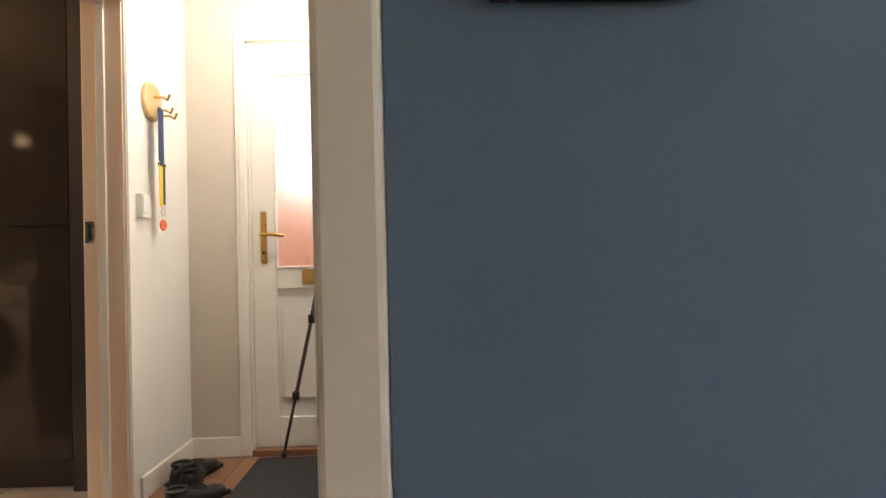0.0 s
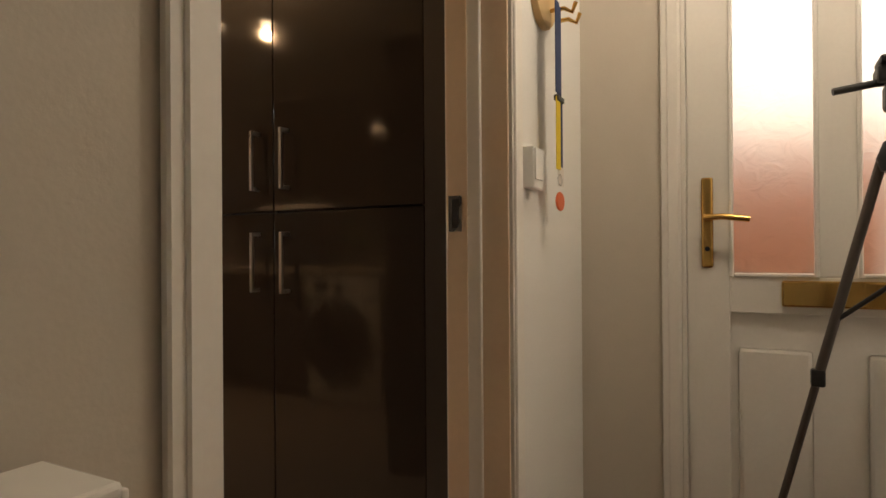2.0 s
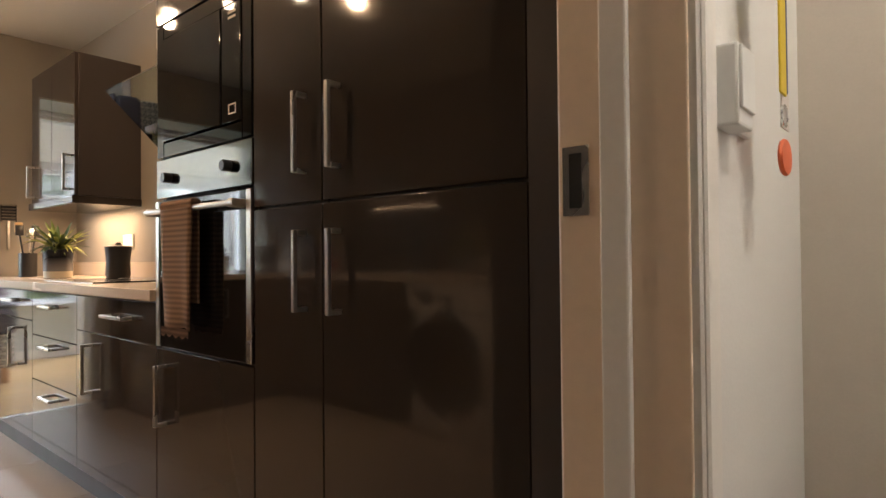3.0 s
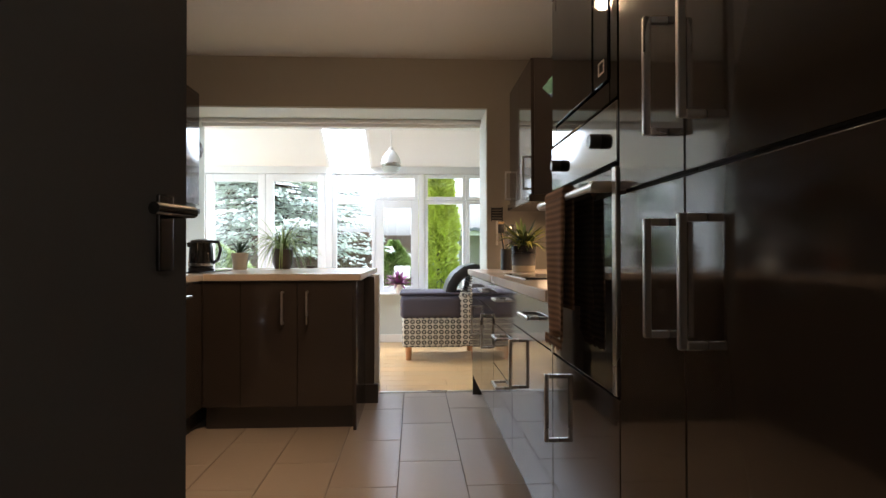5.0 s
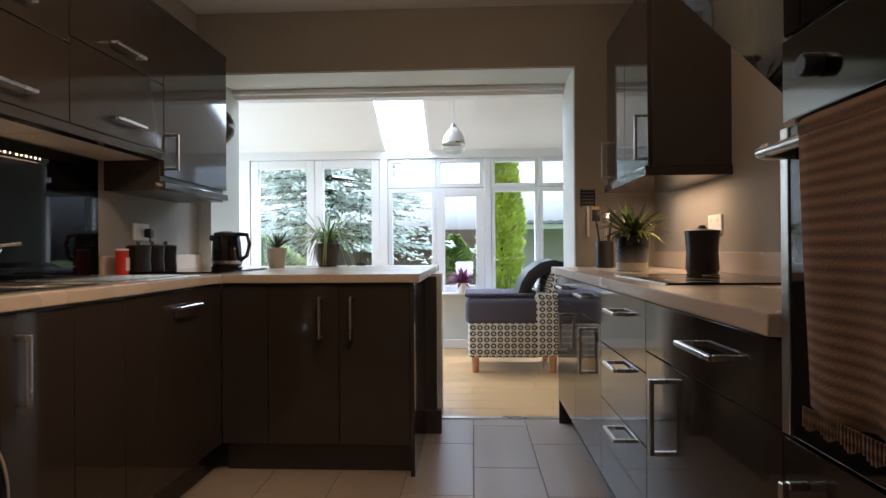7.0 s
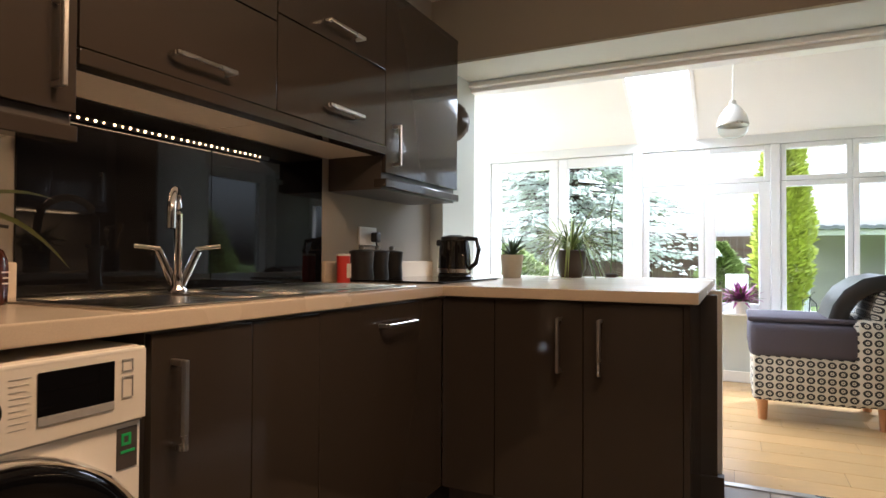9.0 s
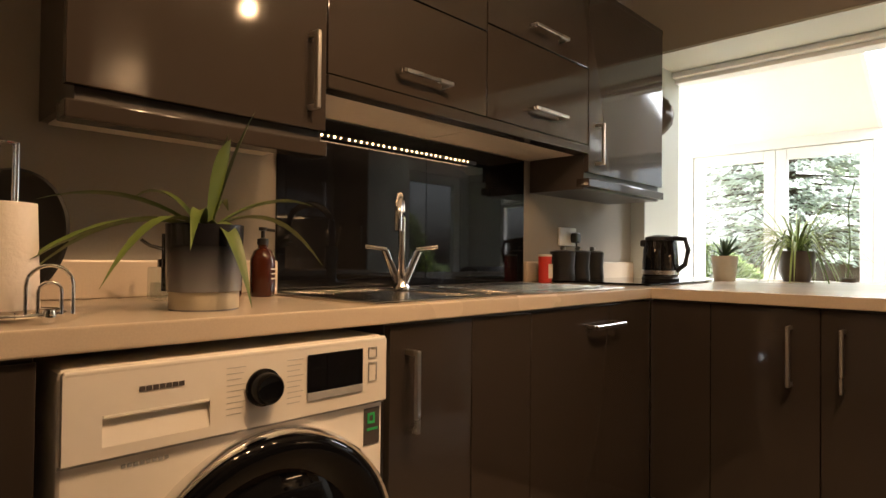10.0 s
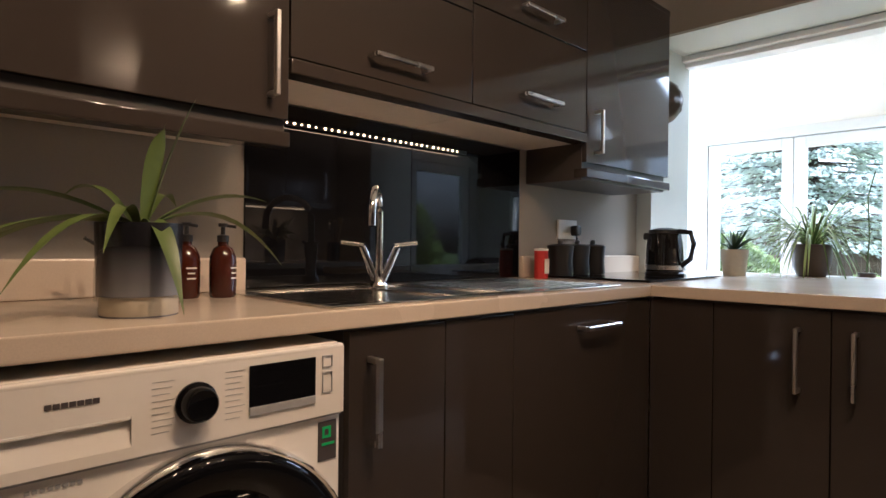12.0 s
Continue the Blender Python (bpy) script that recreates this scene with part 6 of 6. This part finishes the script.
def spruce(x, y, h, r0, label):
    rnd = random.Random(int(x * 10 + y))
    e = thing("spruce_tree", pose(x, y, -0.16), label, "tree")
    part("trunk", tube([(0, 0, 0), (0.03, 0, h * 0.5), (0, 0.02, h * 0.97)], 0.16, 12, taper=0.02), "bark", e)
    bms = (bmesh.new(), bmesh.new())
    lim = bmesh.new()
    tiers = int(h * 4.6)
    for t in range(tiers):
        z = 1.45 + (h - 1.65) * t / tiers
        rr = r0 * (1 - (z / h) ** 1.15) + 0.15
        for k in range(10):
            a = rnd.uniform(0, 6.28)
            ln = rr * rnd.uniform(0.7, 1.1)
            d = Vector((math.cos(a), math.sin(a), -0.12))
            tube([Vector((0, 0, z)), Vector((0, 0, z)) + d * ln], 0.025, 5, lim, taper=0.006)

            def spot():
                s = rnd.uniform(0.25, 1.0)
                p = Vector((0, 0, z)) + d * ln * s
                p += Vector((-d.y, d.x, 0)) * rnd.uniform(-0.28, 0.28) * ln * (1.1 - s) * 1.2
                p.z += rnd.uniform(-0.10, 0.06)
                return p, d
            clumps(bms[0], 78, spot, (0.06, 0.15), rnd)
            # fewer and darker clumps, scattered along the limbs like the pale ones
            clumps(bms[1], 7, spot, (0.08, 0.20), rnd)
    part("limbs", lim, "bark", e)
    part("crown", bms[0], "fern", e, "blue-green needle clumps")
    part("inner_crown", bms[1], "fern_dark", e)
    return e


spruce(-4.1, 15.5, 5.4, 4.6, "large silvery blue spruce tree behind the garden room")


def column_tree(x, y, h, r, mat, label, n, name="conifer"):
    rnd = random.Random(int(x * 100 + 7))
    e = thing(name, pose(x, y, -0.16), label, "tree" if name == "conifer" else "shrub")
    part("trunk", tube([(0, 0, 0), (0, 0, h * 0.85)], 0.07, 10, taper=0.02), "bark", e)
    bm = bmesh.new()

    def spot():
        z = rnd.uniform(0.02, 1) ** 0.9
        a = rnd.uniform(0, 6.28)
        rr = r * (math.sin(min(1, z * 3.2) * 1.57) * (1 - 0.35 * z - 0.65 * z ** 4)) * (1 + 0.14 * math.sin(a * 5 + z * 19)) * rnd.uniform(0.7, 1.03) + 0.03
        return Vector((rr * math.cos(a), rr * math.sin(a), z * h)), Vector((math.cos(a), math.sin(a), 0.8))
    clumps(bm, n, spot, (0.07, 0.15), rnd)
    part("crown", bm, mat, e)
    return e


column_tree(0.10, 13.2, 4.2, 0.46, "thuja", "tall narrow bright green conifer in the garden", 9000)
column_tree(-0.9, 14.2, 1.5, 0.5, "shrub", "rounded yellow-green shrub by the fence", 3000, "shrub")
column_tree(-4.3, 11.5, 1.4, 1.0, "shrub", "rounded yellow-green shrub near the garden doors", 5000, "shrub")
column_tree(-7.0, 11.0, 2.2, 1.3, "shrub", "large leafy green shrub by the side windows", 6000, "shrub")
column_tree(-6.2, 7.8, 1.9, 1.0, "shrub", "leafy green shrub outside the side windows", 5000, "shrub")
column_tree(1.8, 12.0, 0.9, 0.6, "shrub", "low green shrub in the garden bed", 3000, "shrub")
column_tree(-2.6, 12.4, 0.8, 0.7, "shrub", "low green shrub in the garden bed", 3000, "shrub")

# added shrub, out of direct view, blocks bright sky in the side door's reflection
column_tree(2.9, 6.9, 2.1, 0.9, "shrub", "leafy green shrub added outside the side door to darken its reflection", 5000, "shrub")

fn = thing("fence", pose(-9.0, 17.5, -0.16), "brown close-boarded garden fence", "fence")
fm = None
for i in range(60):
    b_ = part("board", B(0, 0.145, 0, 0.02, 0, 1.75, 0.003, 1), "fence", fn) if fm is None else new("board", fm)
    fm = b_.data
    b_.parent = fn
    b_.location = (i * 0.15, 0.012 * (i % 2), 0)
for i in range(6):
    part("post", B(i * 1.75 - 0.05, i * 1.8 + 0.05, 0.035, 0.13, 0, 1.85, 0.006), "fence", fn)

shd = thing("garden_shelter", pose(3.2, 17.0, -0.16), "open timber garden shelter with a grey corrugated roof", "garden shelter")
bm = bmesh.new()
for i in range(40):
    x0 = -2.6 + i * 0.13
    box(bm, x0, x0 + 0.125, -0.3, 2.6, 1.85 + 0.02 * (i % 2), 1.93 + 0.02 * (i % 2))
part("roof", bm, "metal_roof", shd)
for x in (-2.4, -0.9, 0.6, 2.1):
    part("post", B(x - 0.06, x + 0.06, -0.1, 0.02, 0, 1.73, 0.006), "upvc", shd)
part("back_wall", B(-2.5, 2.4, 2.3, 2.4, 0, 1.85), "paving", shd)
part("beam", B(-2.6, 2.6, -0.12, 0.04, 1.73, 1.85, 0.006), "upvc", shd)
ub = thing("bird_table", pose(-0.62, 9.9, -0.15), "white square bird table on the patio", "bird table")
part("post", B(-0.04, 0.04, -0.04, 0.04, 0, 0.78, 0.006), "upvc", ub)
part("tray", B(-0.13, 0.13, -0.13, 0.13, 0.78, 0.98, 0.01), "upvc", ub)

# porch wall outside the front door, brick by brick
pw = structure("wall_porch", B(1.62, 1.72, -2.6, 1.2, -0.1, 1.62), "mortar", "mortar core of the brick wall outside the front door", "wall")
structure("porch_ground", B(FD + 0.3, 3.2, -2.6, 1.2, -0.155, -0.02), "paving", "pale paving outside the front door", "paving")
bmesh_brick = None
for r in range(21):
    for c in range(12):
        y0 = -2.2 + c * 0.225 + (0.1125 if r % 2 else 0)
        if bmesh_brick is None:
            b_ = part("brick", B(-0.012, 0.0, 0, 0.215, 0, 0.065, 0.002, 1), "brick", pw)
            bmesh_brick = b_.data
        else:
            b_ = new("brick", bmesh_brick)
            b_.parent = pw
        b_.location = (1.62, y0, 0.03 + r * 0.075)

# patio slabs
pv = structure("patio", B(-6.5, 4.5, GY + 0.12, 10.2, -0.155, -0.11), "grout", "jointed patio outside the garden room", "patio")
sm = None
for i in range(18):
    for j in range(5):
        b_ = part("paving_slab", B(0, 0.59, 0, 0.59, 0, 0.02, 0.004, 1), "paving", pv) if sm is None else new("paving_slab", sm)
        sm = b_.data
        b_.parent = pv
        b_.location = (-6.4 + i * 0.6, GY + 0.15 + j * 0.6, -0.11)

# ---- floor pieces ----
fk = bpy.data.objects["floor_kitchen"]
tm = {}


def floor_piece(name, parent, x0, x1, y0, y1, mat, gap):
    key = (name, round(x1 - x0, 3), round(y1 - y0, 3))
    if key not in tm:
        ob = part(name, B(0, x1 - x0 - gap, 0, y1 - y0 - gap, 0, 0.006, 0.0012, 1), mat, parent)
        tm[key] = ob.data
    else:
        ob = new(name, tm[key])
        ob.parent = parent
    ob.location = (x0 + gap / 2, y0 + gap / 2, -0.006)


for c in range(-6, 4):
    x0 = max(-0.50 + c * 0.305, XL + 0.001)
    x1 = min(-0.50 + (c + 1) * 0.305, XR - 0.001)
    if x1 - x0 < 0.03:
        continue
    off = 3.59 if c % 2 == 0 else 3.27
    for k in range(-6, 3):
        y0, y1 = max(off + k * 0.66, -0.03), min(off + (k + 1) * 0.66, 4.385)
        if y1 - y0 > 0.03:
            floor_piece("tile", fk, x0, x1, y0, y1, "tile", 0.004)
fg = bpy.data.objects["floor_garden_room"]
for r in range(13):
    y0 = 4.432 + r * 0.192
    for k in range(-1, 6):
        x0 = max(-3.2 + k * 1.28 + (r * 0.47) % 1.28, -3.198)
        x1 = min(-3.2 + (k + 1) * 1.28 + (r * 0.47) % 1.28, 1.218)
        if x1 - x0 > 0.05 and y0 + 0.19 < GY:
            floor_piece("plank", fg, x0, x1, y0, y0 + 0.192, "oak", 0.0015)
fh = bpy.data.objects["floor_hall"]
for r in range(9):
    y0 = -1.25 + r * 0.136
    for k in range(-1, 4):
        x0 = max(-2.9 + k * 1.2 + (r * 0.43) % 1.2, -2.9)
        x1 = min(-2.9 + (k + 1) * 1.2 + (r * 0.43) % 1.2, FD - 0.012)
        if x1 - x0 > 0.05:
            floor_piece("plank", fh, x0, x1, y0, min(y0 + 0.136, -0.031), "dark_wood", 0.0015)
